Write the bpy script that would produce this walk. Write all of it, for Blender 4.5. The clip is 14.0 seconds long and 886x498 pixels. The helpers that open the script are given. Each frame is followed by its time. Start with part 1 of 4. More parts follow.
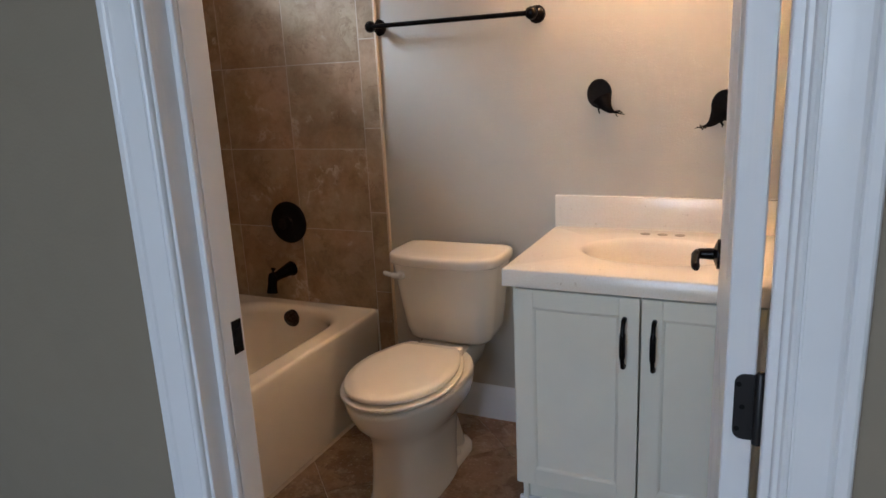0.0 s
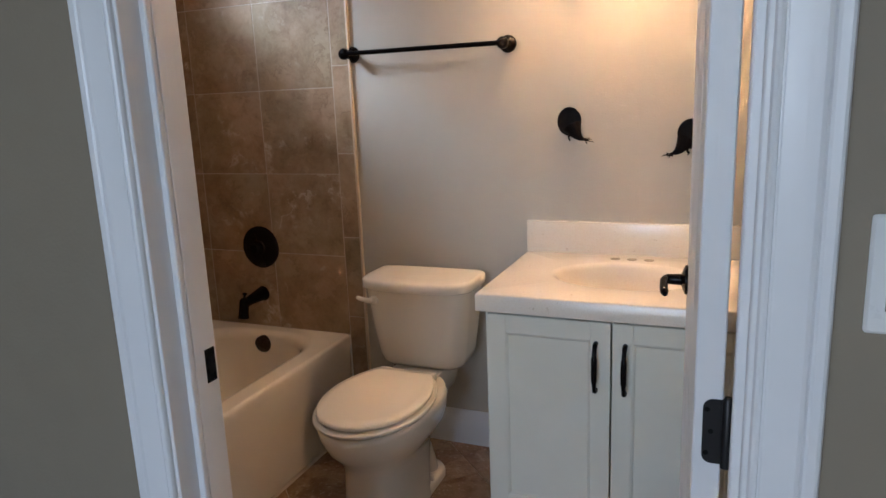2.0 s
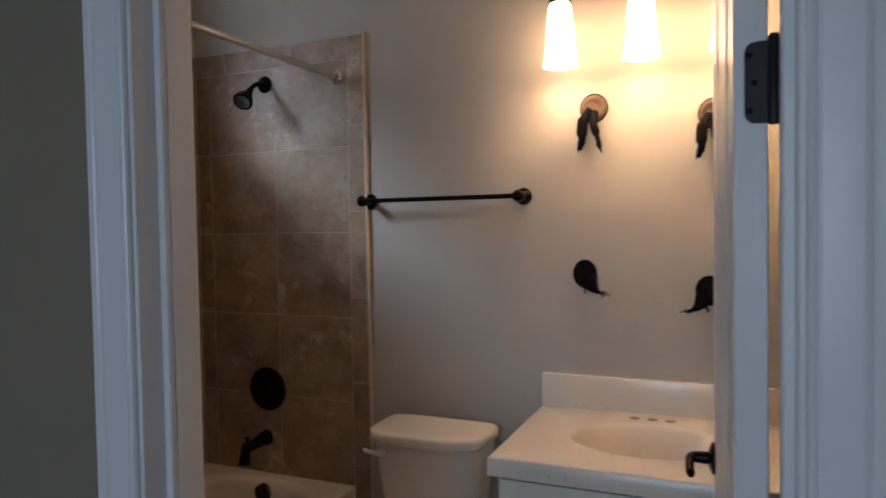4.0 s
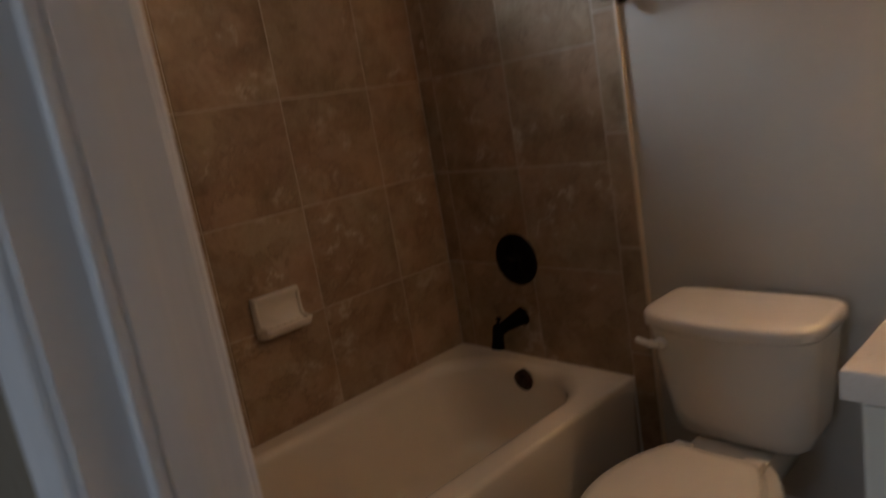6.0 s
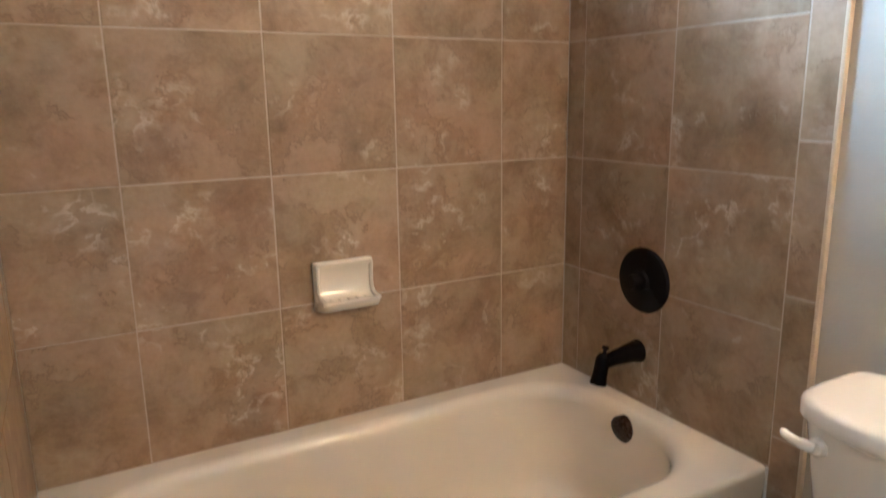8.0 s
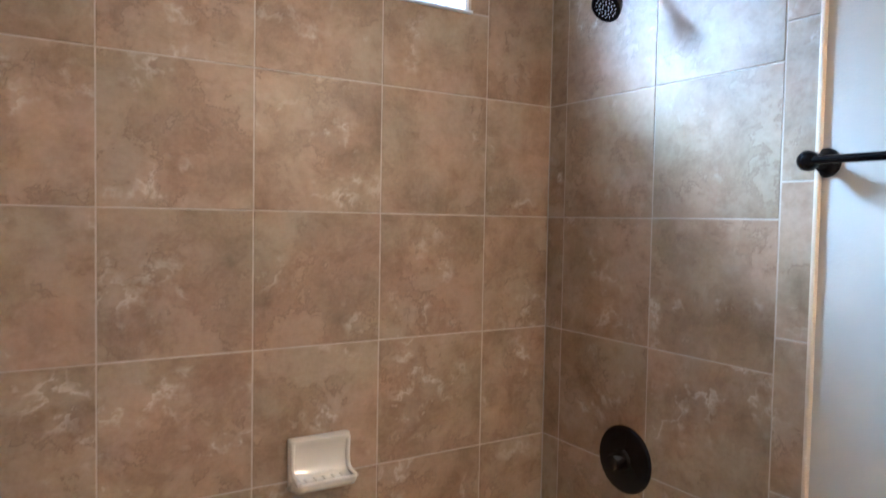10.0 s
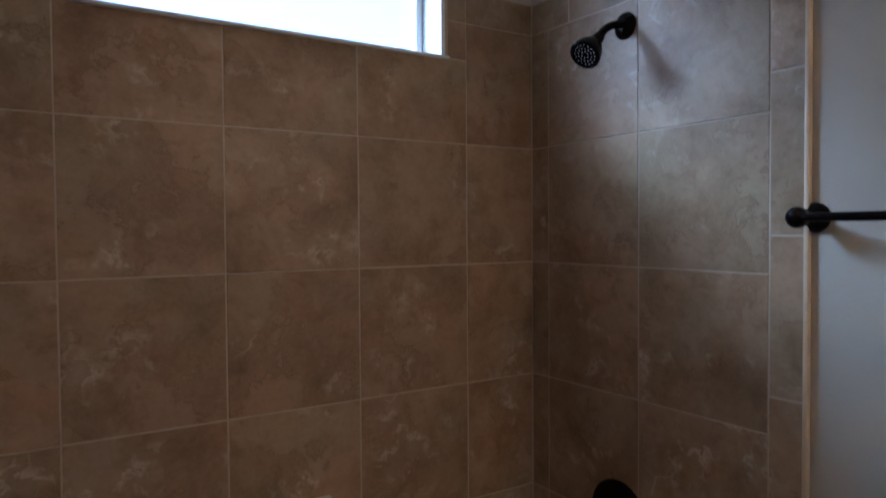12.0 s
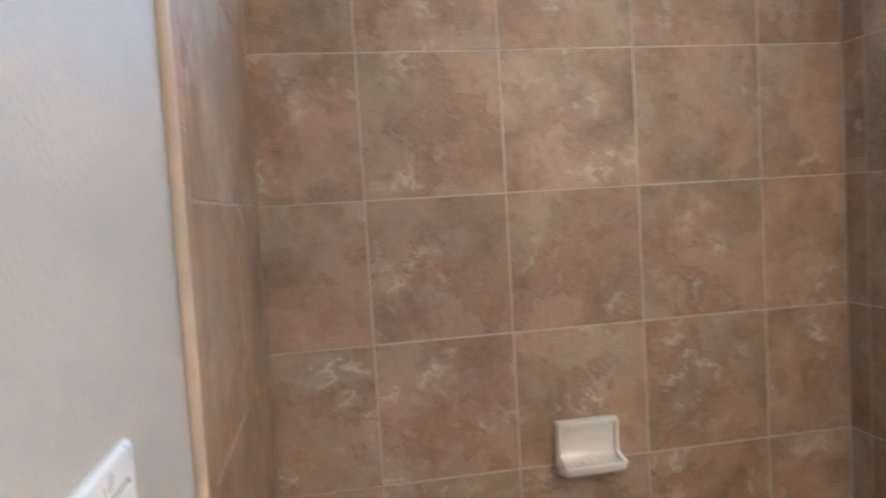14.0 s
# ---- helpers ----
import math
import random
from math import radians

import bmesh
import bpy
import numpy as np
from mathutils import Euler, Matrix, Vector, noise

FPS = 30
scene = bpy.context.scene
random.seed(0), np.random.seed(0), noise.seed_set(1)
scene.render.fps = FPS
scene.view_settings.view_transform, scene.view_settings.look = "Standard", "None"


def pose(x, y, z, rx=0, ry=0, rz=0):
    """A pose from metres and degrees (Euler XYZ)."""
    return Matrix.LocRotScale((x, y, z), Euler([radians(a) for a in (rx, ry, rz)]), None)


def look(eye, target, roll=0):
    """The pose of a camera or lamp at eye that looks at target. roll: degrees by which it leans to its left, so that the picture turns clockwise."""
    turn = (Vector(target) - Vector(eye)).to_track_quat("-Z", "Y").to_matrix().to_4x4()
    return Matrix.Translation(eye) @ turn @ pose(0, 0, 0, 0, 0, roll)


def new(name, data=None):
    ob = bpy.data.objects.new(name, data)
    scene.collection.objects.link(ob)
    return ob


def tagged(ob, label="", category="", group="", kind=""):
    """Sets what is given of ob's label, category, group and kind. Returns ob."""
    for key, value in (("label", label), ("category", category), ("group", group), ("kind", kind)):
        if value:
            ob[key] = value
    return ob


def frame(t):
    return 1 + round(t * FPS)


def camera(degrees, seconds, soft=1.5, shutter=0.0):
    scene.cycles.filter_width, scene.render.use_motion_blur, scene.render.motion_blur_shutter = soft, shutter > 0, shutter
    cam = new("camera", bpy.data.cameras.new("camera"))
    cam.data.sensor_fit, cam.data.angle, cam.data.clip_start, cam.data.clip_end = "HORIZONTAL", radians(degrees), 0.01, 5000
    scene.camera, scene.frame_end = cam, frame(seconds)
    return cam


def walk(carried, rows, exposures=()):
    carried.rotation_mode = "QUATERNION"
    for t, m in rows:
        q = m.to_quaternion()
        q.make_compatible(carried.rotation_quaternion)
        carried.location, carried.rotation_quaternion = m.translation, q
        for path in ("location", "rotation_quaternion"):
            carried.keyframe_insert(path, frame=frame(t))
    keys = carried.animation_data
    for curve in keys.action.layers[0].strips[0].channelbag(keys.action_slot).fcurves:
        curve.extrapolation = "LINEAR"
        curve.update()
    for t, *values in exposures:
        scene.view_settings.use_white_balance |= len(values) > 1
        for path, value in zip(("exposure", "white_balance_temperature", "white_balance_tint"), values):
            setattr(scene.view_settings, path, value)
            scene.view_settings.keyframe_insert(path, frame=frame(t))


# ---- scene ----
cam = camera(66.0, 14.0, shutter=0.5)
PATH = [
    (0, (2.144, -2.322, 1.325), (1.322, -0.564, 0.842), -2.8),
    (0.5, (2.144, -2.321, 1.332), (1.338, -0.55, 0.87), -2.7),
    (1, (2.144, -2.325, 1.333), (1.356, -0.541, 0.892), -2.6),
    (1.5, (2.141, -2.328, 1.333), (1.373, -0.532, 0.905), -2.4),
    (2, (2.145, -2.334, 1.336), (1.395, -0.528, 0.914), -2.3),
    (2.5, (2.143, -2.344, 1.342), (1.424, -0.525, 0.925), -2.1),
    (3, (2.135, -2.355, 1.378), (1.472, -0.482, 1.146), -0.6),
    (3.2, (2.134, -2.357, 1.423), (1.503, -0.461, 1.336), 0.2),
    (5.5, (2.014, -1.878, 1.359), (0.66, -0.417, 1.182), -6.8),
    (6, (1.866, -1.676, 1.306), (0.401, -0.377, 0.902), -9.8),
    (6.5, (1.738, -1.416, 1.234), (0.142, -0.388, 0.605), -11.0),
    (7, (1.674, -1.318, 1.209), (0.009, -0.437, 0.537), -8.9),
    (7.5, (1.654, -1.318, 1.211), (-0.034, -0.423, 0.62), -5.0),
    (8, (1.636, -1.338, 1.245), (-0.074, -0.393, 0.82), -0.9),
    (8.5, (1.627, -1.366, 1.288), (-0.09, -0.387, 0.981), 0.7),
    (9, (1.617, -1.373, 1.313), (-0.101, -0.379, 1.066), 0.8),
    (11.3, (1.594, -1.365, 1.509), (-0.073, -0.261, 1.575), 1.0),
    (11.5, (1.603, -1.335, 1.517), (-0.081, -0.258, 1.563), 0.6),
    (12, (1.559, -1.328, 1.502), (-0.119, -0.24, 1.446), -0.4),
    (12.5, (1.575, -1.346, 1.424), (-0.1, -0.267, 1.25), -1.5),
    (13, (1.574, -1.313, 1.383), (-0.158, -0.348, 1.122), -2.3),
    (13.5, (1.584, -1.311, 1.324), (-0.309, -0.689, 1.153), -4.0),
    (14, (1.563, -1.327, 1.382), (-0.404, -0.992, 1.259), -3.4),
]
EXPOSURES = [(0.0, 2.45, 5950, 17), (2.5, 2.45, 5950, 17), (3.2, 2.3, 5900, 16), (5.3, 0.25, 5400, 18), (5.8, 0.68, 6000, 19), (6.1, 1.38, 6350, 19), (6.4, 2.45, 6500, 13),
             (7.0, 3.05, 6300, 11), (7.5, 3.25, 5600, 8), (8.2, 3.62, 4780, 5), (9.2, 3.78, 4480, 5), (11.3, 2.42, 4650, 9), (12.0, 1.6, 4850, 12), (12.4, 1.35, 5550, 16), (13.0, 2.42, 5150, 8),
             (13.5, 3.24, 4250, 2), (14.0, 3.6, 4280, 4)]
walk(cam, [(t, look(eye, target, roll)) for t, eye, target, roll in PATH], EXPOSURES)

# ---- light ----
world = bpy.data.worlds.new("sky")
scene.world = world
world.use_nodes = True
wn = world.node_tree
sky = wn.nodes.new("ShaderNodeTexSky")
sky.sky_type, sky.sun_disc = "NISHITA", False
sky.sun_elevation, sky.sun_rotation = radians(34.6), radians(223.6)
wn.nodes["Background"].inputs["Strength"].default_value = 0.085
wn.links.new(sky.outputs[0], wn.nodes["Background"].inputs["Color"])

WIN_Y0, WIN_Y1, WIN_Z0, WIN_Z1 = -1.195, -0.306, 1.970, 2.56   # bath window opening
OUT_X = -0.16                                                  # outer face of the window wall
CEIL = 2.74
IN_Y, HALL_Y = -1.480, -1.592                                  # two faces of the door wall
JL, JR = 1.370, 2.178                                          # faces of the door jambs
RIGHT_X = 2.275                                                # wall beside the vanity
DRY = 0.010                                                    # plaster behind the back tile face


def area_lamp(name, at, turn, sx, sy, watts, colour):
    data = bpy.data.lights.new(name, "AREA")
    data.shape, data.size, data.size_y, data.energy, data.color = "RECTANGLE", sx, sy, watts, colour
    ob = new(name, data)
    ob.matrix_world = pose(*at, *turn)
    return ob


# a bright veiled sky round the sun, slanting in below the eave over the bath window's sill
sun = bpy.data.lights.new("sun", "SUN")
sun.energy, sun.angle, sun.color = 2.05, radians(24), (0.72, 0.87, 1.0)
new("sun", sun).matrix_world = look((0, 0, 0), (1.0, 1.05, -1.0))
# daylight of the bath window, in its opening at the outer face
area_lamp("window_daylight", (OUT_X + 0.006, (WIN_Y0 + WIN_Y1) / 2, (WIN_Z0 + WIN_Z1) / 2), (0, -90, 0),
          WIN_Z1 - WIN_Z0, WIN_Y1 - WIN_Y0, 0.85, (0.72, 0.87, 1.0))
# daylight of the window of the room behind, in its opening
area_lamp("bedroom_daylight", (1.6, -5.41, 1.5), (90, 0, 0), 1.3, 1.2, 7.4, (0.68, 0.84, 1.0))


# ---- materials ----
def material(name):
    m = bpy.data.materials.new(name)
    m.use_nodes = True
    return m, m.node_tree, m.node_tree.nodes["Principled BSDF"]


def node(tree, kind, **values):
    n = tree.nodes.new(kind)
    for key, value in values.items():
        n.inputs[key.replace("_", " ")].default_value = value
    return n


def noise_at(tree, vector, scale, detail=4.0, rough=0.55, distort=0.0):
    n = node(tree, "ShaderNodeTexNoise", Scale=scale, Detail=detail, Roughness=rough, Distortion=distort)
    tree.links.new(vector, n.inputs["Vector"])
    return n.outputs["Fac"]


def ramp(tree, fac, stops):
    n = tree.nodes.new("ShaderNodeValToRGB")
    e = n.color_ramp.elements
    while len(e) < len(stops):
        e.new(0.5)
    for slot, (p, c) in zip(e, stops):
        slot.position, slot.color = p, (*c, 1) if len(c) == 3 else c
    tree.links.new(fac, n.inputs["Fac"])
    return n.outputs["Color"]


def mix(tree, a, b, fac, blend="MIX"):
    n = tree.nodes.new("ShaderNodeMix")
    n.data_type, n.blend_type = "RGBA", blend
    for value, slot in ((fac, n.inputs[0]), (a, n.inputs[6]), (b, n.inputs[7])):
        if isinstance(value, (int, float)):
            slot.default_value = value
        elif isinstance(value, tuple):
            slot.default_value = (*value, 1)
        else:
            tree.links.new(value, slot)
    return n.outputs[2]


def bump(tree, bsdf, height, strength, distance):
    n = node(tree, "ShaderNodeBump", Strength=strength, Distance=distance)
    tree.links.new(height, n.inputs["Height"])
    tree.links.new(n.outputs[0], bsdf.inputs["Normal"])


def object_coords(tree, shifted=True):
    """Object coordinates in metres, moved by a random step for each object."""
    tc = tree.nodes.new("ShaderNodeTexCoord")
    if not shifted:
        return tc.outputs["Object"]
    info = tree.nodes.new("ShaderNodeObjectInfo")
    mul = tree.nodes.new("ShaderNodeVectorMath")
    mul.operation = "MULTIPLY"
    tree.links.new(info.outputs["Random"], mul.inputs[0])
    mul.inputs[1].default_value = (37.0, 91.0, 53.0)
    add = tree.nodes.new("ShaderNodeVectorMath")
    tree.links.new(tc.outputs["Object"], add.inputs[0])
    tree.links.new(mul.outputs[0], add.inputs[1])
    return add.outputs[0]


def stone_tile(name, dark, mid, light, vein, rough):
    m, t, b = material(name)
    v = object_coords(t)
    push = node(t, "ShaderNodeTexNoise", Scale=7.0, Detail=2.0, Roughness=0.5)
    t.links.new(v, push.inputs["Vector"])
    far = t.nodes.new("ShaderNodeVectorMath")
    far.operation = "MULTIPLY_ADD"
    t.links.new(push.outputs["Color"], far.inputs[0])
    far.inputs[1].default_value = (0.07, 0.07, 0.07)
    t.links.new(v, far.inputs[2])
    w = far.outputs[0]
    cloud = noise_at(t, w, 5.5, 9, 0.68)
    base = ramp(t, cloud, [(0.30, dark), (0.46, mid), (0.58, light), (0.72, mid)])
    base = mix(t, base, ramp(t, noise_at(t, v, 3.0, 2), [(0.36, (1.07, 0.97, 0.90)), (0.62, (0.96, 1.03, 0.97))]), 0.7, "MULTIPLY")
    blot = noise_at(t, w, 15, 7, 0.66)
    base = mix(t, base, ramp(t, blot, [(0.36, (0.74, 0.68, 0.61)), (0.45, (0.97, 0.97, 0.96)), (0.64, (1.08, 1.08, 1.08))]), 0.55, "MULTIPLY")
    fine = noise_at(t, v, 85, 4, 0.6)
    base = mix(t, base, ramp(t, fine, [(0.3, (0.91, 0.90, 0.88)), (0.7, (1.06, 1.06, 1.06))]), 0.7, "MULTIPLY")
    # pale crystalline veins, broken up and gathered in places
    where = ramp(t, noise_at(t, v, 4.5, 3), [(0.52, (0, 0, 0)), (0.64, (1, 1, 1))])
    broken = ramp(t, noise_at(t, v, 17, 3), [(0.42, (0, 0, 0)), (0.56, (1, 1, 1))])
    ridge = noise_at(t, w, 6.0, 6, 0.60)
    lines = ramp(t, ridge, [(0.458, (0, 0, 0)), (0.492, (1, 1, 1)), (0.502, (1, 1, 1)), (0.514, (0, 0, 0))])
    base = mix(t, base, vein, mix(t, mix(t, where, broken, 1.0, "MULTIPLY"), (0.16, 0.16, 0.16), 1.0, "MULTIPLY"))
    base = mix(t, base, vein, mix(t, mix(t, mix(t, lines, where, 1.0, "MULTIPLY"), broken, 1.0, "MULTIPLY"), (0.66, 0.66, 0.66), 1.0, "MULTIPLY"))
    flecks = ramp(t, noise_at(t, w, 34, 3, 0.55), [(0.64, (0, 0, 0)), (0.71, (0.42, 0.42, 0.42))])
    base = mix(t, base, vein, mix(t, flecks, where, 1.0, "MULTIPLY"))
    # thin brown cracks
    ridge2 = noise_at(t, w, 5.5, 8, 0.66)
    lines2 = ramp(t, ridge2, [(0.480, (0, 0, 0)), (0.5, (1, 1, 1)), (0.516, (0, 0, 0))])
    where2 = ramp(t, noise_at(t, v, 7.0, 3), [(0.47, (0, 0, 0)), (0.57, (1, 1, 1))])
    base = mix(t, base, dark, mix(t, mix(t, lines2, where2, 1.0, "MULTIPLY"), (0.60, 0.60, 0.60), 1.0, "MULTIPLY"))
    info = t.nodes.new("ShaderNodeObjectInfo")
    tone = ramp(t, info.outputs["Random"], [(0.0, (0.93, 0.92, 0.90)), (1.0, (1.06, 1.06, 1.06))])
    base = mix(t, base, tone, 1.0, "MULTIPLY")
    t.links.new(base, b.inputs["Base Color"])
    t.links.new(ramp(t, fine, [(0.3, (rough - 0.015,) * 3), (0.7, (rough + 0.02,) * 3)]), b.inputs["Roughness"])
    bump(t, b, cloud, 0.05, 0.003)
    return m


def plain(name, colour, rough, metal=0.0, speck=0.06, scale=9.0, relief=0.0, relief_scale=120.0, coat=0.0, dull=0.06, shine=0.5):
    """A painted, glazed or metal surface with a slight unevenness of colour, gloss and relief."""
    m, t, b = material(name)
    v = object_coords(t, False)
    n = noise_at(t, v, scale, 5, 0.6)
    lo, hi = 1 - speck, 1 + speck
    base = mix(t, colour, ramp(t, n, [(0.3, (lo,) * 3), (0.7, (hi,) * 3)]), 1.0, "MULTIPLY")
    t.links.new(base, b.inputs["Base Color"])
    n2 = noise_at(t, v, scale * 5, 4)
    t.links.new(ramp(t, n2, [(0.3, (max(rough - 0.05, 0.03),) * 3), (0.7, (rough + dull,) * 3)]), b.inputs["Roughness"])
    b.inputs["Specular IOR Level"].default_value = shine
    b.inputs["Metallic"].default_value = metal
    b.inputs["Coat Weight"].default_value = coat
    b.inputs["Coat Roughness"].default_value = 0.03
    if relief:
        bump(t, b, noise_at(t, v, relief_scale, 3), 0.5, relief)
    return m


TILE = stone_tile("wall_stone", (0.202, 0.128, 0.069), (0.320, 0.219, 0.134), (0.396, 0.288, 0.192), (0.62, 0.53, 0.41), 0.39)
FLOOR_TILE = stone_tile("floor_stone", (0.150, 0.088, 0.053), (0.245, 0.155, 0.098), (0.335, 0.232, 0.156), (0.48, 0.38, 0.28), 0.26)
GROUT = plain("grout", (0.51, 0.42, 0.32), 0.85, speck=0.12, scale=30)
EDGE = plain("trim_strip", (0.62, 0.495, 0.345), 0.38, speck=0.10, scale=14)
WALL = plain("greige_wall_paint", (0.490, 0.455, 0.385), 0.62, speck=0.03, scale=3, relief=0.0012, relief_scale=160)
# hall paint, its colour darkened well below WALL to put the hall's dimness in
HALL_WALL = plain("hall_wall_paint_dimmed", (0.262, 0.217, 0.158), 0.62, speck=0.03, scale=3, relief=0.0012, relief_scale=160)
CEILING = plain("ceiling_paint", (0.78, 0.77, 0.74), 0.8, speck=0.02, relief=0.001)
TRIM = plain("white_trim_paint", (0.80, 0.80, 0.80), 0.33, speck=0.025, scale=6, relief=0.0005, relief_scale=60)
tt = TRIM.node_tree
tv = node(tt, "ShaderNodeMapping", Scale=(1.0, 1.0, 0.02))
tt.links.new(object_coords(tt, False), tv.inputs["Vector"])
bump(tt, tt.nodes["Principled BSDF"], noise_at(tt, tv.outputs[0], 170, 3), 0.35, 0.0009)   # brush marks along the boards
CABINET = plain("cabinet_paint", (0.78, 0.76, 0.645), 0.40, speck=0.03, scale=5)
PORCELAIN = plain("biscuit_porcelain", (0.80, 0.735, 0.62), 0.05, speck=0.02, scale=3, coat=0.5, dull=0.02)
ENAMEL = plain("biscuit_enamel", (0.80, 0.725, 0.60), 0.05, speck=0.025, scale=3, coat=0.5, dull=0.02)
SEAT = plain("biscuit_seat_plastic", (0.80, 0.735, 0.62), 0.08, speck=0.015, scale=3, dull=0.03)
BRONZE = plain("oil_rubbed_bronze", (0.0050, 0.0038, 0.0034), 0.20, metal=0.05, speck=0.1, scale=6, shine=0.11)
BROWN_BRONZE = plain("brown_bronze", (0.030, 0.013, 0.007), 0.26, metal=0.3, speck=0.2, scale=30, shine=0.3)
HINGE = plain("satin_bronze", (0.030, 0.029, 0.030), 0.38, metal=0.6, speck=0.1, scale=8, shine=0.3)
CHROME = plain("polished_chrome", (0.80, 0.80, 0.80), 0.08, metal=1.0, speck=0.02)
BRUSHED = plain("brushed_rod_metal", (0.60, 0.57, 0.53), 0.33, metal=0.85, speck=0.02, scale=4)
PLASTIC = plain("white_plastic", (0.80, 0.80, 0.78), 0.30, speck=0.02)
PVC = plain("white_pvc", (0.82, 0.80, 0.75), 0.35, speck=0.03)
CARD = plain("cardboard", (0.30, 0.165, 0.046), 0.85, speck=0.08, scale=40, relief=0.0005, relief_scale=200)
VINYL = plain("white_vinyl", (0.82, 0.82, 0.82), 0.35, speck=0.02)
HOLE = plain("dark_box_and_hole_shade", (0.006, 0.0055, 0.006), 0.75, speck=0.2, scale=40, shine=0.15)
WIRE = plain("black_wire_sheath", (0.006, 0.005, 0.005), 0.7, speck=0.2, scale=40, shine=0.06)
PAPER = plain("brown_wrap", (0.11, 0.065, 0.035), 0.55, speck=0.3, scale=45, relief=0.003, relief_scale=60)
BLUE = plain("blue_wire_sheath", (0.10, 0.16, 0.38), 0.45)
CARPET = plain("carpet", (0.42, 0.38, 0.32), 0.95, speck=0.15, scale=60, relief=0.004, relief_scale=300)
LAWN = plain("lawn", (0.07, 0.11, 0.035), 0.95, speck=0.3, scale=2.0)

# cultured-stone counter: cream with fine darker and lighter flecks
TAP_HOLE = plain("shaded_hole", (0.22, 0.18, 0.135), 0.7, speck=0.2, scale=40)
COUNTER, ct, cb = material("cream_counter_stone")
cv = object_coords(ct, False)
c0 = ramp(ct, noise_at(ct, cv, 210, 2, 0.5), [(0.28, (0.74, 0.67, 0.56)), (0.40, (0.77, 0.70, 0.595)), (0.62, (0.79, 0.73, 0.63))])
c1 = ramp(ct, noise_at(ct, cv, 46, 3, 0.6), [(0.23, (0.68, 0.61, 0.52)), (0.31, (1, 1, 1))])
ct.links.new(mix(ct, c0, c1, 1.0, "MULTIPLY"), cb.inputs["Base Color"])
cb.inputs["Roughness"].default_value = 0.22

# window pane
GLASS, gt, gb = material("window_glass")
gb.inputs["Transmission Weight"].default_value, gb.inputs["Roughness"].default_value, gb.inputs["IOR"].default_value = 1.0, 0.0, 1.45

# lit frosted lamp glass
LIT, lt, lb = material("lit_frosted_glass")
lb.inputs["Base Color"].default_value = (0.9, 0.85, 0.75, 1)
lb.inputs["Emission Color"].default_value = (1.0, 0.61, 0.30, 1)
lb.inputs["Emission Strength"].default_value = 4.2
BULB, ft, fb = material("glowing_bulb")
fb.inputs["Base Color"].default_value = (0.9, 0.85, 0.75, 1)
fb.inputs["Emission Color"].default_value = (1.0, 0.665, 0.37, 1)
fb.inputs["Emission Strength"].default_value = 60.0


# ---- building blocks ----
def mesh_from(name, bm, material_, angle=35):
    data = bpy.data.meshes.new(name)
    bmesh.ops.recalc_face_normals(bm, faces=bm.faces)
    bm.to_mesh(data)
    bm.free()
    data.materials.append(material_)
    data.shade_smooth()
    data.set_sharp_from_angle(angle=radians(angle))
    return data


def part(name, bm, material_, parent=None, label="", angle=35):
    ob = new(name, mesh_from(name, bm, material_, angle))
    if parent is not None:
        ob.parent = parent
    return tagged(ob, label)


def thing(name, label, category, group="", kind=""):
    return tagged(new(name), label, category, group, kind)


def box(bm, x0, x1, y0, y1, z0, z1, bevel=0.0, segments=2):
    made = bmesh.ops.create_cube(bm, size=1)["verts"]
    for v in made:
        v.co = Vector(((x0 + x1) / 2 + v.co.x * (x1 - x0), (y0 + y1) / 2 + v.co.y * (y1 - y0), (z0 + z1) / 2 + v.co.z * (z1 - z0)))
    if bevel:
        edges = list({e for v in made for e in v.link_edges})
        bmesh.ops.bevel(bm, geom=edges, offset=bevel, segments=segments, affect="EDGES", profile=0.5)
    return bm


def a_box(*args, **kw):
    return box(bmesh.new(), *args, **kw)


def loft(bm, loops, cap_start=True, cap_end=True):
    """Skin closed loops of equally many points."""
    rows = [[bm.verts.new(p) for p in loop] for loop in loops]
    n = len(rows[0])
    for a, b in zip(rows, rows[1:]):
        for i in range(n):
            bm.faces.new((a[i], a[(i + 1) % n], b[(i + 1) % n], b[i]))
    if cap_start:
        bm.faces.new(rows[0][::-1])
    if cap_end:
        bm.faces.new(rows[-1])
    return bm


def lathe(profile, n=32, m=None, cap_start=True, cap_end=True):
    """Turn (radius, height) pairs about z, then place by m."""
    m = m or Matrix.Identity(4)
    loops = [[m @ Vector((r * math.cos(2 * math.pi * i / n), r * math.sin(2 * math.pi * i / n), h)) for i in range(n)] for r, h in profile]
    return loft(bmesh.new(), loops, cap_start, cap_end)


def tube(points, radii, n=12, bm=None):
    """A round tube along points; radii: one number or one for each point."""
    bm = bm or bmesh.new()
    pts = [Vector(p) for p in points]
    if isinstance(radii, (int, float)):
        radii = [radii] * len(pts)
    loops, side = [], None
    for i, p in enumerate(pts):
        d = (pts[min(i + 1, len(pts) - 1)] - pts[max(i - 1, 0)]).normalized()
        if side is None:
            side = d.orthogonal().normalized()
        side = (side - d * side.dot(d)).normalized()
        up = d.cross(side)
        loops.append([p + (side * math.cos(2 * math.pi * k / n) + up * math.sin(2 * math.pi * k / n)) * radii[i] for k in range(n)])
    return loft(bm, loops)


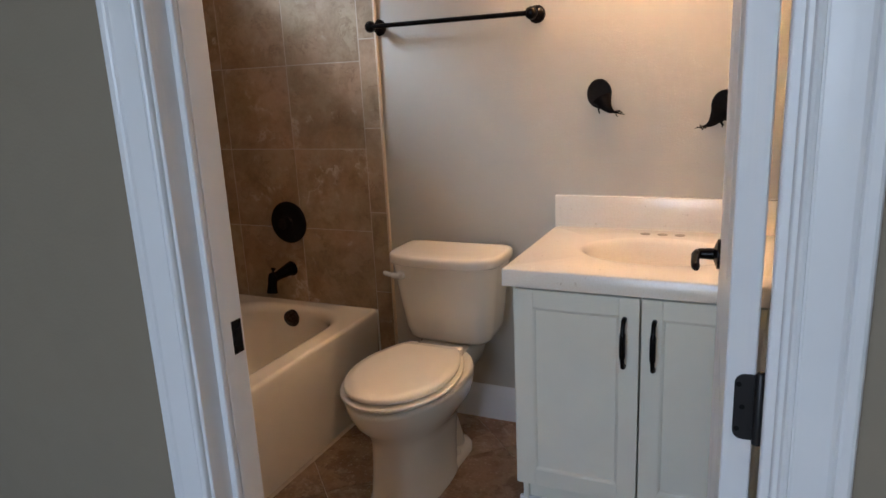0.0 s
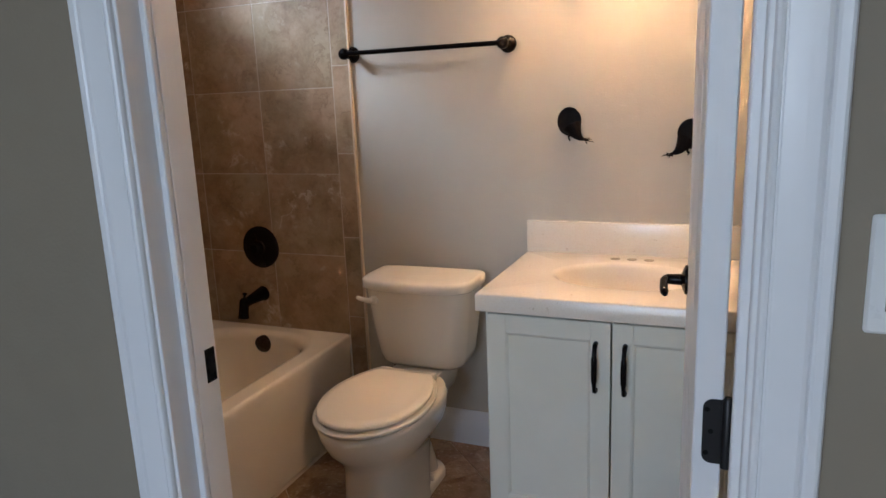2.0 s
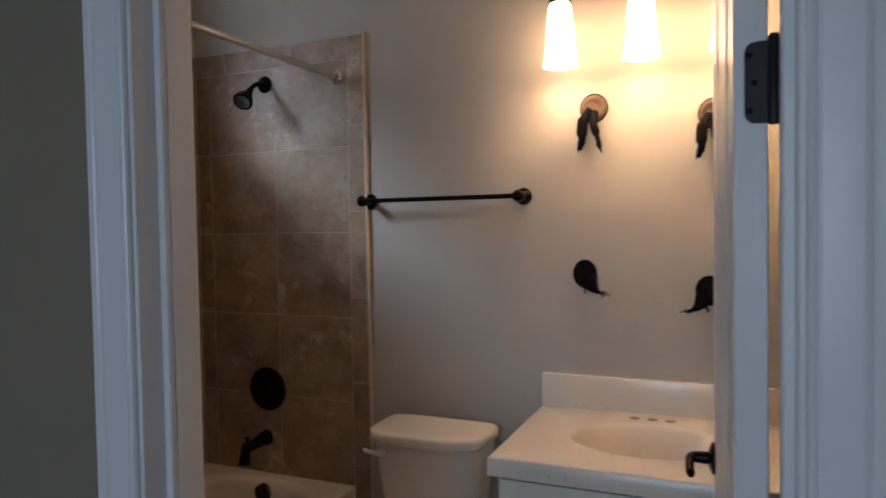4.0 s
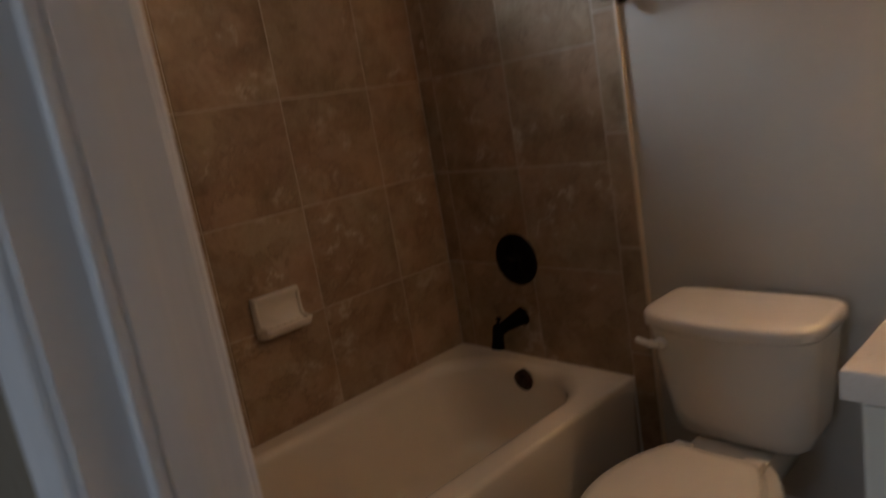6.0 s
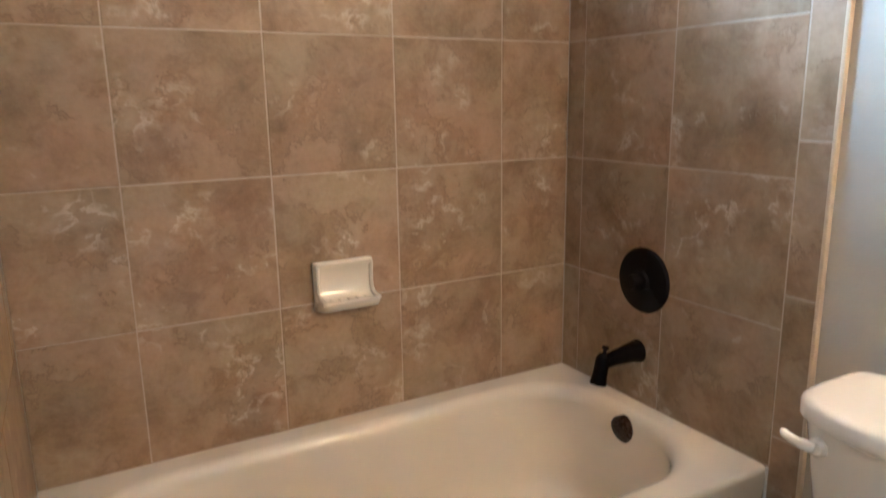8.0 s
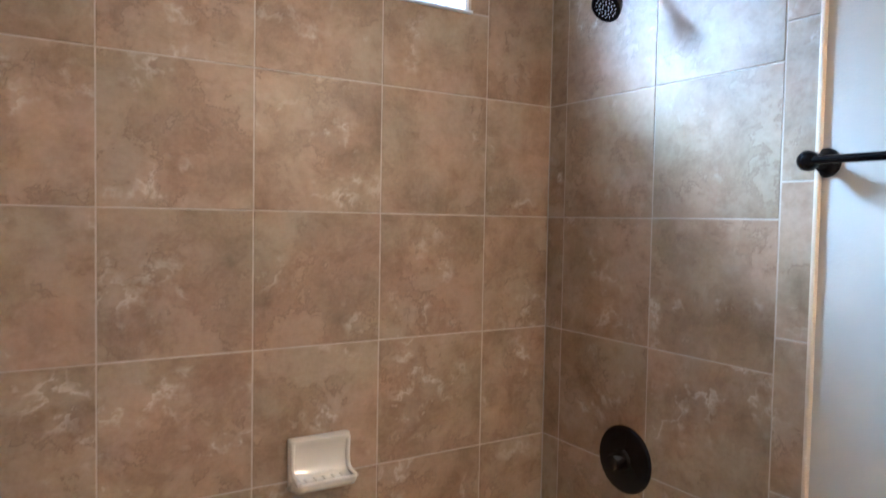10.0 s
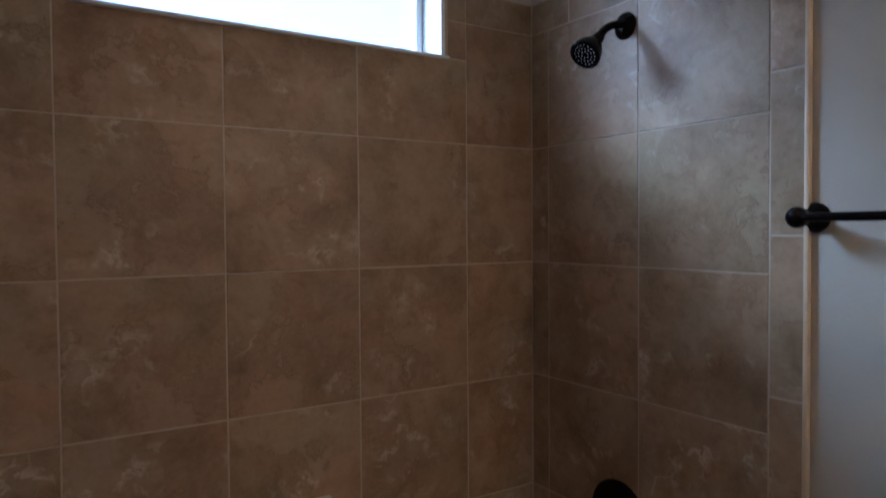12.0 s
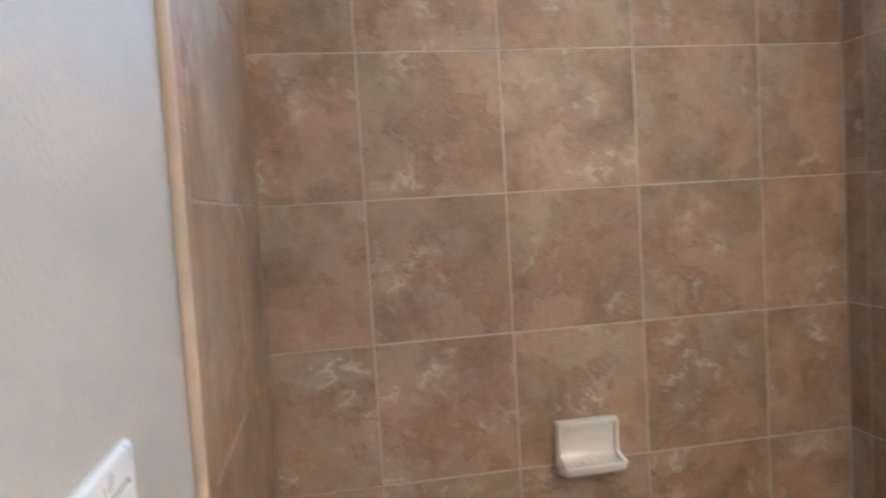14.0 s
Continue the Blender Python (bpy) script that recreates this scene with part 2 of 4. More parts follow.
def arc_points(points, steps=8):
    """A smooth curve through points (Catmull-Rom)."""
    p = [Vector(q) for q in points]
    p = [p[0] * 2 - p[1]] + p + [p[-1] * 2 - p[-2]]
    out = []
    for i in range(1, len(p) - 2):
        for k in range(steps):
            t = k / steps
            a, b, c, d = p[i - 1:i + 3]
            out.append(0.5 * (2 * b + (c - a) * t + (2 * a - 5 * b + 4 * c - d) * t * t + (3 * b - a - 3 * c + d) * t ** 3))
    return out + [p[-2]]


def round_rect(x0, x1, y0, y1, r, z, n=8):
    """A rounded rectangle as a loop; r: one radius or four (x1y1, x0y1, x0y0, x1y0)."""
    r = (r,) * 4 if isinstance(r, (int, float)) else r
    out = []
    for k, (cx, cy, sx, sy) in enumerate(((x1, y1, -1, -1), (x0, y1, 1, -1), (x0, y0, 1, 1), (x1, y0, -1, 1))):
        for i in range(n):
            a = radians(90 * k + 90 * i / (n - 1))
            out.append(Vector((cx + sx * r[k] + r[k] * math.cos(a), cy + sy * r[k] + r[k] * math.sin(a), z)))
    return out


def extrude_profile(profile, p0, p1, along, out):
    """A moulding: (width, thickness) pairs, width along a vector, thickness along out, from p0 to p1."""
    p0, p1, along, out = Vector(p0), Vector(p1), Vector(along), Vector(out)
    loops = [[p + along * w + out * h for w, h in profile] for p in (p0, p1)]
    return loft(bmesh.new(), loops)


FACING = {"z": Matrix.Identity(4), "-y": pose(0, 0, 0, 90, 0, 0), "x": pose(0, 0, 0, 0, 90, 0), "-x": pose(0, 0, 0, 0, -90, 0), "y": pose(0, 0, 0, -90, 0, 0)}


def facing(at, way):
    return Matrix.Translation(at) @ FACING[way]


# ---- structure ----
def structure(name, bm, material_, label, category):
    return tagged(part(name, bm, material_), label, category, kind="structure")


def wall_boxes(boxes):
    bm = bmesh.new()
    for b in boxes:
        box(bm, *b)
    return bm


BACK_Y1 = 0.14
structure("wall_back", wall_boxes([(OUT_X, RIGHT_X + 0.12, DRY, BACK_Y1, 0, CEIL)]), WALL,
          "painted greige plaster wall behind toilet and vanity", "wall")
wall_left = structure("wall_left", wall_boxes([
    (OUT_X, -0.010, IN_Y - 0.01, DRY, 0, WIN_Z0), (OUT_X, -0.010, IN_Y - 0.01, DRY, WIN_Z1, CEIL),
    (OUT_X, -0.010, IN_Y - 0.01, WIN_Y0, WIN_Z0, WIN_Z1), (OUT_X, -0.010, WIN_Y1, DRY, WIN_Z0, WIN_Z1)]), WALL,
    "painted greige outer wall above the tub", "wall")
HEAD = 2.045
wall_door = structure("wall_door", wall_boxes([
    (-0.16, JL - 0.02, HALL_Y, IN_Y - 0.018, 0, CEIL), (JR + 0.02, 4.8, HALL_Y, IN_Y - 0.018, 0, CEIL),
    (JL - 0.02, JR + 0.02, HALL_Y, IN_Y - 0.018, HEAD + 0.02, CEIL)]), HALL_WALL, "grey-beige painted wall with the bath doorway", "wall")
structure("wall_door_lining", wall_boxes([
    (OUT_X, JL - 0.02, IN_Y - 0.018, IN_Y - 0.0, 0, CEIL), (JR + 0.02, RIGHT_X + 0.12, IN_Y - 0.018, IN_Y, 0, CEIL),
    (JL - 0.02, JR + 0.02, IN_Y - 0.018, IN_Y, HEAD + 0.02, CEIL)]), WALL, "painted greige plaster wall beside the tub", "wall")
structure("wall_right", wall_boxes([(RIGHT_X, RIGHT_X + 0.12, IN_Y, DRY, 0, CEIL)]), WALL, "painted greige plaster wall beside the vanity", "wall")
structure("ceiling", wall_boxes([(OUT_X, RIGHT_X + 0.12, HALL_Y, BACK_Y1, CEIL, CEIL + 0.1)]), CEILING, "white painted bathroom ceiling", "ceiling")
structure("floor", wall_boxes([(-0.01, RIGHT_X, IN_Y - 0.114, DRY, -0.1, -0.004)]), GROUT, "grouted bed of the bathroom floor", "floor")
structure("bedroom_floor", wall_boxes([(-0.06, 4.8, -5.4, HALL_Y, -0.1, 0.004)]), CARPET, "beige carpet of the room behind", "floor")
structure("bedroom_ceiling", wall_boxes([(-0.06, 4.8, -5.4, HALL_Y, CEIL, CEIL + 0.1)]), CEILING, "white ceiling of the room behind", "ceiling")
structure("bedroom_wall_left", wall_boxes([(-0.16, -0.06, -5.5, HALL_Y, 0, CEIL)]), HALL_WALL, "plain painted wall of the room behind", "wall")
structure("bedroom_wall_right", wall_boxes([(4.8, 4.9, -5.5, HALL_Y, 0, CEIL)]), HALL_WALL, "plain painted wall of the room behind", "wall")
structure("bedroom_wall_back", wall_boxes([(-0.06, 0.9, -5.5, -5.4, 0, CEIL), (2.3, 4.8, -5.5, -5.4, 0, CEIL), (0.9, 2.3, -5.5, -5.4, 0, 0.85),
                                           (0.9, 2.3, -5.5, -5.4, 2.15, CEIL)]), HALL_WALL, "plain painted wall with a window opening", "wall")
structure("eave", wall_boxes([(-0.62, OUT_X, -5.6, 0.5, 2.715, 2.80)]), TRIM, "white roof eave outside above the window", "eave")
structure("ground", wall_boxes([(-400, 400, -400, 400, -0.6, -0.45)]), LAWN, "grass ground outside the house", "ground")

# bath window: reveal, sill, frame, mullion, pane
win = tagged(thing("window_1", "white vinyl window set high above the tub", "window"), kind="structure")
bm = bmesh.new()
for b in ((OUT_X, -0.0, WIN_Y0 - 0.0, WIN_Y0 + 0.012, WIN_Z0, WIN_Z1), (OUT_X, -0.0, WIN_Y1 - 0.012, WIN_Y1, WIN_Z0, WIN_Z1),
          (OUT_X, -0.0, WIN_Y0 + 0.012, WIN_Y1 - 0.012, WIN_Z1 - 0.012, WIN_Z1)):
    box(bm, *b)
part("window_reveal", bm, TRIM, win)
part("window_sill", a_box(OUT_X, 0.012, WIN_Y0 - 0.008, WIN_Y1 + 0.008, WIN_Z0 - 0.006, WIN_Z0 + 0.002, bevel=0.002), TRIM, win, "white painted narrow sill")
fx0, fx1 = -0.135, -0.095
wy0, wy1, wz0, wz1 = WIN_Y0 + 0.012, WIN_Y1 - 0.012, WIN_Z0 + 0.002, WIN_Z1 - 0.012
bm = bmesh.new()
for b in ((fx0, fx1, wy0, wy0 + 0.020, wz0, wz1), (fx0, fx1, wy1 - 0.020, wy1, wz0, wz1), (fx0, fx1, wy0 + 0.020, wy1 - 0.020, wz0, wz0 + 0.016),
          (fx0, fx1, wy0 + 0.020, wy1 - 0.020, wz1 - 0.03, wz1)):
    box(bm, *b, bevel=0.003, segments=1)
part("window_frame", bm, VINYL, win)
pane = part("pane", a_box(-0.117, -0.113, wy0 + 0.018, wy1 - 0.018, wz0 + 0.014, wz1 - 0.028), GLASS, win, "clear glass pane")
pane.visible_shadow = False

# door frame: jambs, stops, casings on both sides
frame_thing = tagged(thing("door_frame", "white painted door frame with moulded casing", "door frame"), kind="structure")
for nm, x0, x1 in (("jamb", JL - 0.02, JL), ("jamb", JR, JR + 0.02)):
    part(nm, a_box(x0, x1, HALL_Y - 0.001, IN_Y + 0.001, 0, HEAD + 0.02, bevel=0.0015, segments=1), TRIM, frame_thing)
part("head_jamb", a_box(JL, JR, HALL_Y - 0.001, IN_Y + 0.001, HEAD, HEAD + 0.02), TRIM, frame_thing)
STOP_Y0, STOP_Y1 = -1.553, -1.518
STOP = [(0, 0), (STOP_Y1 - STOP_Y0, 0), (STOP_Y1 - STOP_Y0, 0.011), (0.0140, 0.011), (0.0128, 0.0084), (0.0108, 0.0084), (0.0096, 0.011), (0.0035, 0.011), (0.0015, 0.0104), (0.0004, 0.0092), (0.0, 0.0075)]
part("door_stop", extrude_profile(STOP, (JL, STOP_Y0, 0), (JL, STOP_Y0, HEAD), (0, 1, 0), (1, 0, 0)), TRIM, frame_thing, angle=9)
part("door_stop", extrude_profile(STOP, (JR, STOP_Y0, 0), (JR, STOP_Y0, HEAD), (0, 1, 0), (-1, 0, 0)), TRIM, frame_thing, angle=9)
CAS_W = 0.067
CASING = [(0, 0), (0, 0.006), (0.002, 0.0095), (0.0055, 0.0110), (0.0085, 0.0102), (0.0094, 0.0082), (0.0112, 0.0082), (0.0122, 0.0092), (0.016, 0.0095), (0.030, 0.0115), (0.044, 0.0155),
          (0.048, 0.0185), (0.051, 0.0165), (0.054, 0.018), (0.062, 0.0185), (0.065, 0.017), (CAS_W, 0.013), (CAS_W, 0)]
for nm, x, way, y, o, top in (("casing", JL - 0.006, -1, HALL_Y, -1, 1), ("casing", JR + 0.006, 1, HALL_Y, -1, 1),
                              ("casing", JL - 0.006, -1, IN_Y, 1, 1), ("casing", JR + 0.006, 1, IN_Y, 1, 1)):
    part(nm, extrude_profile(CASING, (x, y, 0.0), (x, y, HEAD + 0.006), (way, 0, 0), (0, o, 0)), TRIM, frame_thing, angle=9)
for y, o in ((HALL_Y, -1), (IN_Y, 1)):
    part("head_casing", extrude_profile(CASING, (JL - 0.006 - CAS_W, y, HEAD + 0.0065), (JR + 0.006 + CAS_W, y, HEAD + 0.0065), (0, 0, 1), (0, o, 0)), TRIM, frame_thing, angle=9)
strike = part("strike_plate", a_box(JL - 0.001, JL + 0.0022, -1.512, -1.484, 0.895, 0.953, bevel=0.001, segments=1), BRONZE, frame_thing, "dark bronze strike plate")
# thin dark slab on the uncut plate, coloured as the hole's shade
part("strike_hole", a_box(JL + 0.0018, JL + 0.0028, -1.503, -1.487, 0.909, 0.939), HOLE, strike)

# baseboards
BASE = [(0, 0), (0, 0.014), (0.085, 0.014), (0.094, 0.0125), (0.102, 0.0125), (0.110, 0.009), (0.122, 0.0075), (0.135, 0.005), (0.140, 0.003), (0.140, 0)]


def baseboard(p0, p1, out):
    tagged(part("baseboard", extrude_profile(BASE, p0, p1, (0, 0, 1), out), TRIM, angle=25), "white painted baseboard with a moulded top", "baseboard", kind="structure")


baseboard((0.829, DRY, 0.0), (1.53, DRY, 0.0), (0, -1, 0))
baseboard((0.84, IN_Y, 0.0), (JL - 0.08, IN_Y, 0.0), (0, 1, 0))
baseboard((-0.06, HALL_Y, 0.004), (JL - 0.08, HALL_Y, 0.004), (0, -1, 0))
baseboard((JR + 0.08, HALL_Y, 0.004), (4.8, HALL_Y, 0.004), (0, -1, 0))

# tile edge strips on both end walls
for y0, y1 in ((-0.005, DRY), (IN_Y, -1.467)):
    tagged(part("edge_trim", a_box(0.819, 0.829, y0, y1, 0, 2.165, bevel=0.003), EDGE), "tan edge strip where tile meets painted wall", "trim", kind="structure")

# ---- bathtub ----
FOOT = -1.472
tub = thing("bathtub", "biscuit enamel alcove bathtub with a plain apron", "bathtub")
X0, X1, Y0, Y1, RIM = 0.001, 0.745, FOOT + 0.001, -0.001, 0.410
loops = [round_rect(X0, X1 - 0.022, Y0, Y1, 0.004, 0.0, 16), round_rect(X0, X1 - 0.020, Y0, Y1, 0.004, 0.05, 16),
         round_rect(X0, X1 - 0.006, Y0, Y1, 0.004, 0.33, 16), round_rect(X0, X1, Y0, Y1, 0.004, 0.372, 16), round_rect(X0, X1, Y0, Y1, 0.004, 0.386, 16)]
for k in range(7):                                    # rolled outer edge
    a = math.pi / 2 * k / 6
    loops.append(round_rect(X0, X1 - 0.014 + 0.014 * math.cos(a), Y0, Y1, 0.004, RIM - 0.014 + 0.014 * math.sin(a), 16))
loops.append(round_rect(X0, X1 - 0.018, Y0, Y1, 0.004, RIM, 16))
bx0, bx1, by0, by1 = 0.056, 0.674, -1.410, -0.044     # basin opening
basin = [(-0.005, RIM, -0.005, 0.20)]
for k in range(7):                                    # rolled inner edge
    a = math.radians(78) * k / 6
    basin.append((0.030 * math.sin(a), RIM - 0.030 * (1 - math.cos(a)), 0.030 * math.sin(a), 0.20))
lower = [(0.0315, RIM - 0.033, 0.036), (0.036, 0.35, 0.050), (0.044, 0.29, 0.092), (0.056, 0.21, 0.145), (0.070, 0.145, 0.19), (0.092, 0.108, 0.225), (0.130, 0.088, 0.275), (0.175, 0.082, 0.335)]
for k, p in enumerate(arc_points(lower, 4)):
    basin.append((p[0], p[1], p[2], 0.20 - 0.12 * k / (4 * (len(lower) - 1))))
for inset, z, foot_in, r in basin:
    loops.append(round_rect(bx0 + inset, bx1 - inset, by0 + foot_in, by1 - inset * 1.05, r, z, 16))
part("shell", loft(bmesh.new(), loops, True, True), ENAMEL, tub, angle=50)
over = part("overflow_plate", lathe([(0.036, -0.02), (0.038, 0.0), (0.036, 0.006), (0.024, 0.010), (0.010, 0.009), (0.001, 0.009)], 28,
            Matrix.Translation((0.364, -0.084, 0.357)) @ pose(0, 0, 0, 98, 0, 0)), BROWN_BRONZE, tub, "dark brown bronze overflow plate")
part("drain", lathe([(0.034, -0.01), (0.036, 0.003), (0.028, 0.005), (0.022, 0.001), (0.001, 0.001)], 28, Matrix.Translation((0.345, -0.30, 0.083))), BRONZE, tub, "dark bronze drain")
tagged(part("caulk_bead", a_box(X1 - 0.003, X1 + 0.004, -0.006, -0.0005, 0.0, RIM, bevel=0.002, segments=1), PVC), "cream caulk bead at the tub corner", "caulk", kind="structure")

# ---- shower and tub fittings ----
valve = thing("shower_valve", "dark bronze round shower valve plate", "shower valve")
vm = facing((0.338, 0.0, 0.762), "-y")
part("plate", lathe([(0.090, -0.002), (0.090, 0.004), (0.086, 0.009), (0.060, 0.014), (0.034, 0.017), (0.030, 0.024), (0.001, 0.024)], 48, vm), BRONZE, valve)
part("stem", lathe([(0.023, 0.02), (0.023, 0.046), (0.019, 0.052), (0.001, 0.052)], 28, vm), BRONZE, valve)
spout = thing("tub_spout", "dark bronze flared tub spout with diverter", "tub spout")
path = arc_points([(0.326, 0.0, 0.556), (0.325, -0.022, 0.556), (0.323, -0.050, 0.553), (0.320, -0.080, 0.549), (0.317, -0.104, 0.545), (0.315, -0.120, 0.540)], 5)
n = len(path)
rad = [0.033 - 0.0125 * min(1.0, 1.6 * i / (n - 1)) ** 0.8 for i in range(n)]
part("body", tube(path, rad, 24), BRONZE, spout)
down = Matrix.Translation((0.3155, -0.118, 0.545)) @ pose(0, 0, 0, -13, 0, 0)
part("outlet", lathe([(0.001, 0.024), (0.012, 0.022), (0.0185, 0.014), (0.0205, 0.0), (0.0195, -0.022), (0.0205, -0.045), (0.0235, -0.062), (0.0225, -0.064), (0.018, -0.060), (0.001, -0.058)], 24, down), BRONZE, spout)
part("diverter_knob", lathe([(0.006, 0.018), (0.005, 0.032), (0.0095, 0.036), (0.0095, 0.043), (0.001, 0.045)], 16, down), BRONZE, spout)
shower = thing("wall_shower", "dark bronze shower head on a bent wall arm", "shower")
part("flange", lathe([(0.034, -0.001), (0.034, 0.004), (0.026, 0.012), (0.012, 0.016), (0.001, 0.016)], 32, facing((0.361, 0.0, 2.010), "-y")), BRONZE, shower)
part("arm", tube(arc_points([(0.361, 0.0, 2.010), (0.361, -0.035, 2.009), (0.359, -0.070, 1.993), (0.356, -0.092, 1.968)], 6), 0.0100, 14), BRONZE, shower)
hm = look((0.356, -0.090, 1.970), (0.356 + 0.10, -0.090 - 0.66, 1.970 - 0.62)) @ pose(0, 0, 0, 180, 0, 0) @ Matrix.Scale(0.86, 4)
head = part("shower_head", lathe([(0.001, -0.004), (0.016, -0.004), (0.018, 0.012), (0.017, 0.022), (0.026, 0.034), (0.037, 0.055), (0.044, 0.078), (0.045, 0.088), (0.041, 0.091), (0.039, 0.088), (0.001, 0.086)], 36, hm), BRONZE, shower)
bm = bmesh.new()
for ring, count in ((0.010, 6), (0.020, 12), (0.030, 16)):
    for k in range(count):
        a = 2 * math.pi * k / count
        c = hm @ Vector((ring * math.cos(a), ring * math.sin(a), 0.0875))
        bmesh.ops.create_icosphere(bm, subdivisions=1, radius=0.0018, matrix=Matrix.Translation(c))
part("nozzles", bm, PLASTIC, head, "pale rubber spray nozzles")

rod = thing("shower_curtain_rod", "satin metal shower curtain rod with chrome ends", "curtain rod")
part("tube", tube([(0.703, -0.006, 2.006), (0.703, -0.74, 2.008), (0.703, FOOT + 0.006, 2.010)], 0.0115, 20), BRUSHED, rod)
for y, way, z in ((0.0, "-y", 2.006), (FOOT, "y", 2.010)):
    part("end_cap", lathe([(0.027, 0.0), (0.027, 0.006), (0.022, 0.010), (0.017, 0.016), (0.017, 0.026), (0.014, 0.028)], 28, facing((0.703, y, z), way)), CHROME, rod, "polished chrome end cap")

# ---- soap dish ----
soap = thing("soap_dish", "biscuit ceramic soap dish fixed on the tile", "soap dish")
bm = bmesh.new()
sy0, sy1 = -0.815, -0.655
prof = [(0.0, 0.860), (0.020, 0.861), (0.026, 0.856), (0.024, 0.846), (0.014, 0.836), (0.012, 0.80), (0.016, 0.775), (0.030, 0.762), (0.062, 0.760), (0.070, 0.768),
        (0.078, 0.765), (0.078, 0.755), (0.066, 0.742), (0.040, 0.734), (0.014, 0.732), (0.0, 0.733)]
secs = []
for f, s in ((0.0, 0.55), (0.02, 0.86), (0.06, 0.98), (0.10, 1.0), (0.5, 1.0), (0.90, 1.0), (0.94, 0.98), (0.98, 0.86), (1.0, 0.55)):
    secs.append([Vector((x * s, sy0 + (sy1 - sy0) * f, 0.796 + (z - 0.796) * (0.94 + 0.06 * s))) for x, z in prof])
part("dish", loft(bm, secs), PORCELAIN, soap, angle=60)
for k in range(5):
    y = -0.782 + k * 0.0235
    part("drain_ridge", tube([(0.030, y, 0.7618), (0.060, y, 0.7606)], 0.0026, 8), PORCELAIN, soap)
for y in (sy0 + 0.007, sy1 - 0.007):
    part("end_wall", tube(arc_points([(0.020, y, 0.850), (0.017, y, 0.80), (0.028, y, 0.772), (0.070, y, 0.764)], 5), 0.0065, 8), PORCELAIN, soap)

soap.location.z = -0.012

# ---- toilet ----
TX = 1.150
toilet = thing("toilet", "biscuit two-piece toilet with closed lid", "toilet")


def egg(cx, y_back, y_front, half, z, n=40, blunt=0.0):
    """An egg-shaped loop: blunt at the back, round at the front."""
    out, yc = [], y_back + (y_front - y_back) * 0.46
    for i in range(n):
        a = 2 * math.pi * i / n
        s, c = math.sin(a), math.cos(a)
        e = 1.0 - 0.5 * blunt if c > 0 else 0.78
        dy = (y_front - yc) if c > 0 else (y_back - yc)
        out.append(Vector((cx + half * math.copysign(abs(s) ** (1.0 - 0.45 * blunt if c > 0 else 0.95 - 0.45 * blunt), s), yc + dy * abs(c) ** e, z)))
    return out


bowl = [egg(TX, -0.30, -0.712, 0.114, 0.0, blunt=0.5), egg(TX, -0.30, -0.712, 0.114, 0.014, blunt=0.5), egg(TX, -0.30, -0.700, 0.109, 0.035, blunt=0.5), egg(TX, -0.29, -0.690, 0.106, 0.11, blunt=0.5),
        egg(TX, -0.27, -0.686, 0.107, 0.20, blunt=0.45), egg(TX, -0.255, -0.690, 0.113, 0.226, blunt=0.35), egg(TX, -0.24, -0.706, 0.130, 0.249, blunt=0.2), egg(TX, -0.205, -0.728, 0.149, 0.277, blunt=0.1), egg(TX, -0.21, -0.760, 0.166, 0.308),
        egg(TX, -0.215, -0.778, 0.176, 0.342), egg(TX, -0.22, -0.786, 0.180, 0.366), egg(TX, -0.22, -0.786, 0.180, 0.378), egg(TX, -0.222, -0.778, 0.174, 0.387)]
part("bowl", loft(bmesh.new(), bowl), PORCELAIN, toilet, angle=60)
foot_loops = [round_rect(TX - 0.104, TX + 0.104, -0.47, -0.20, 0.06, 0.0), round_rect(TX - 0.104, TX + 0.104, -0.47, -0.20, 0.06, 0.022),
              round_rect(TX - 0.098, TX + 0.098, -0.464, -0.206, 0.06, 0.034), round_rect(TX - 0.072, TX + 0.072, -0.44, -0.23, 0.05, 0.042)]
part("foot_flange", loft(bmesh.new(), foot_loops), PORCELAIN, toilet, angle=50)
part("trapway", tube(arc_points([(TX + 0.060, -0.52, 0.17), (TX + 0.062, -0.45, 0.21), (TX + 0.060, -0.37, 0.19), (TX + 0.054, -0.31, 0.10), (TX + 0.050, -0.28, 0.04)], 6), 0.036, 18), PORCELAIN, toilet, angle=60)
part("trapway", tube(arc_points([(TX - 0.060, -0.52, 0.17), (TX - 0.062, -0.45, 0.21), (TX - 0.060, -0.37, 0.19), (TX - 0.054, -0.31, 0.10), (TX - 0.050, -0.28, 0.04)], 6), 0.036, 18), PORCELAIN, toilet, angle=60)
for sx in (-1, 1):
    part("bolt_cap", lathe([(0.014, 0), (0.014, 0.012), (0.010, 0.020), (0.001, 0.023)], 16, Matrix.Translation((TX + sx * 0.086, -0.345, 0.031))), PORCELAIN, toilet)
part("deck", loft(bmesh.new(), [round_rect(TX - 0.100 + g, TX + 0.100 - g, -0.345, -0.04, 0.04, z) for g, z in ((0.03, 0.27), (0.012, 0.30), (0.0, 0.345), (0.0, 0.385))] + [round_rect(TX - 0.095, TX + 0.095, -0.34, -0.045, 0.04, 0.392)]), PORCELAIN, toilet, angle=50)
TK = TX + 0.005                                       # the tank sits a little off the bowl's middle
tank = [round_rect(TK - half, TK + half, front, back, r, z) for half, front, back, r, z in
        ((0.116, -0.200, -0.055, 0.045, 0.392), (0.144, -0.217, -0.040, 0.050, 0.397), (0.161, -0.228, -0.034, 0.055, 0.412), (0.171, -0.235, -0.030, 0.058, 0.445),
         (0.184, -0.246, -0.028, 0.060, 0.54), (0.201, -0.257, -0.026, 0.060, 0.680), (0.202, -0.258, -0.026, 0.060, 0.689))]
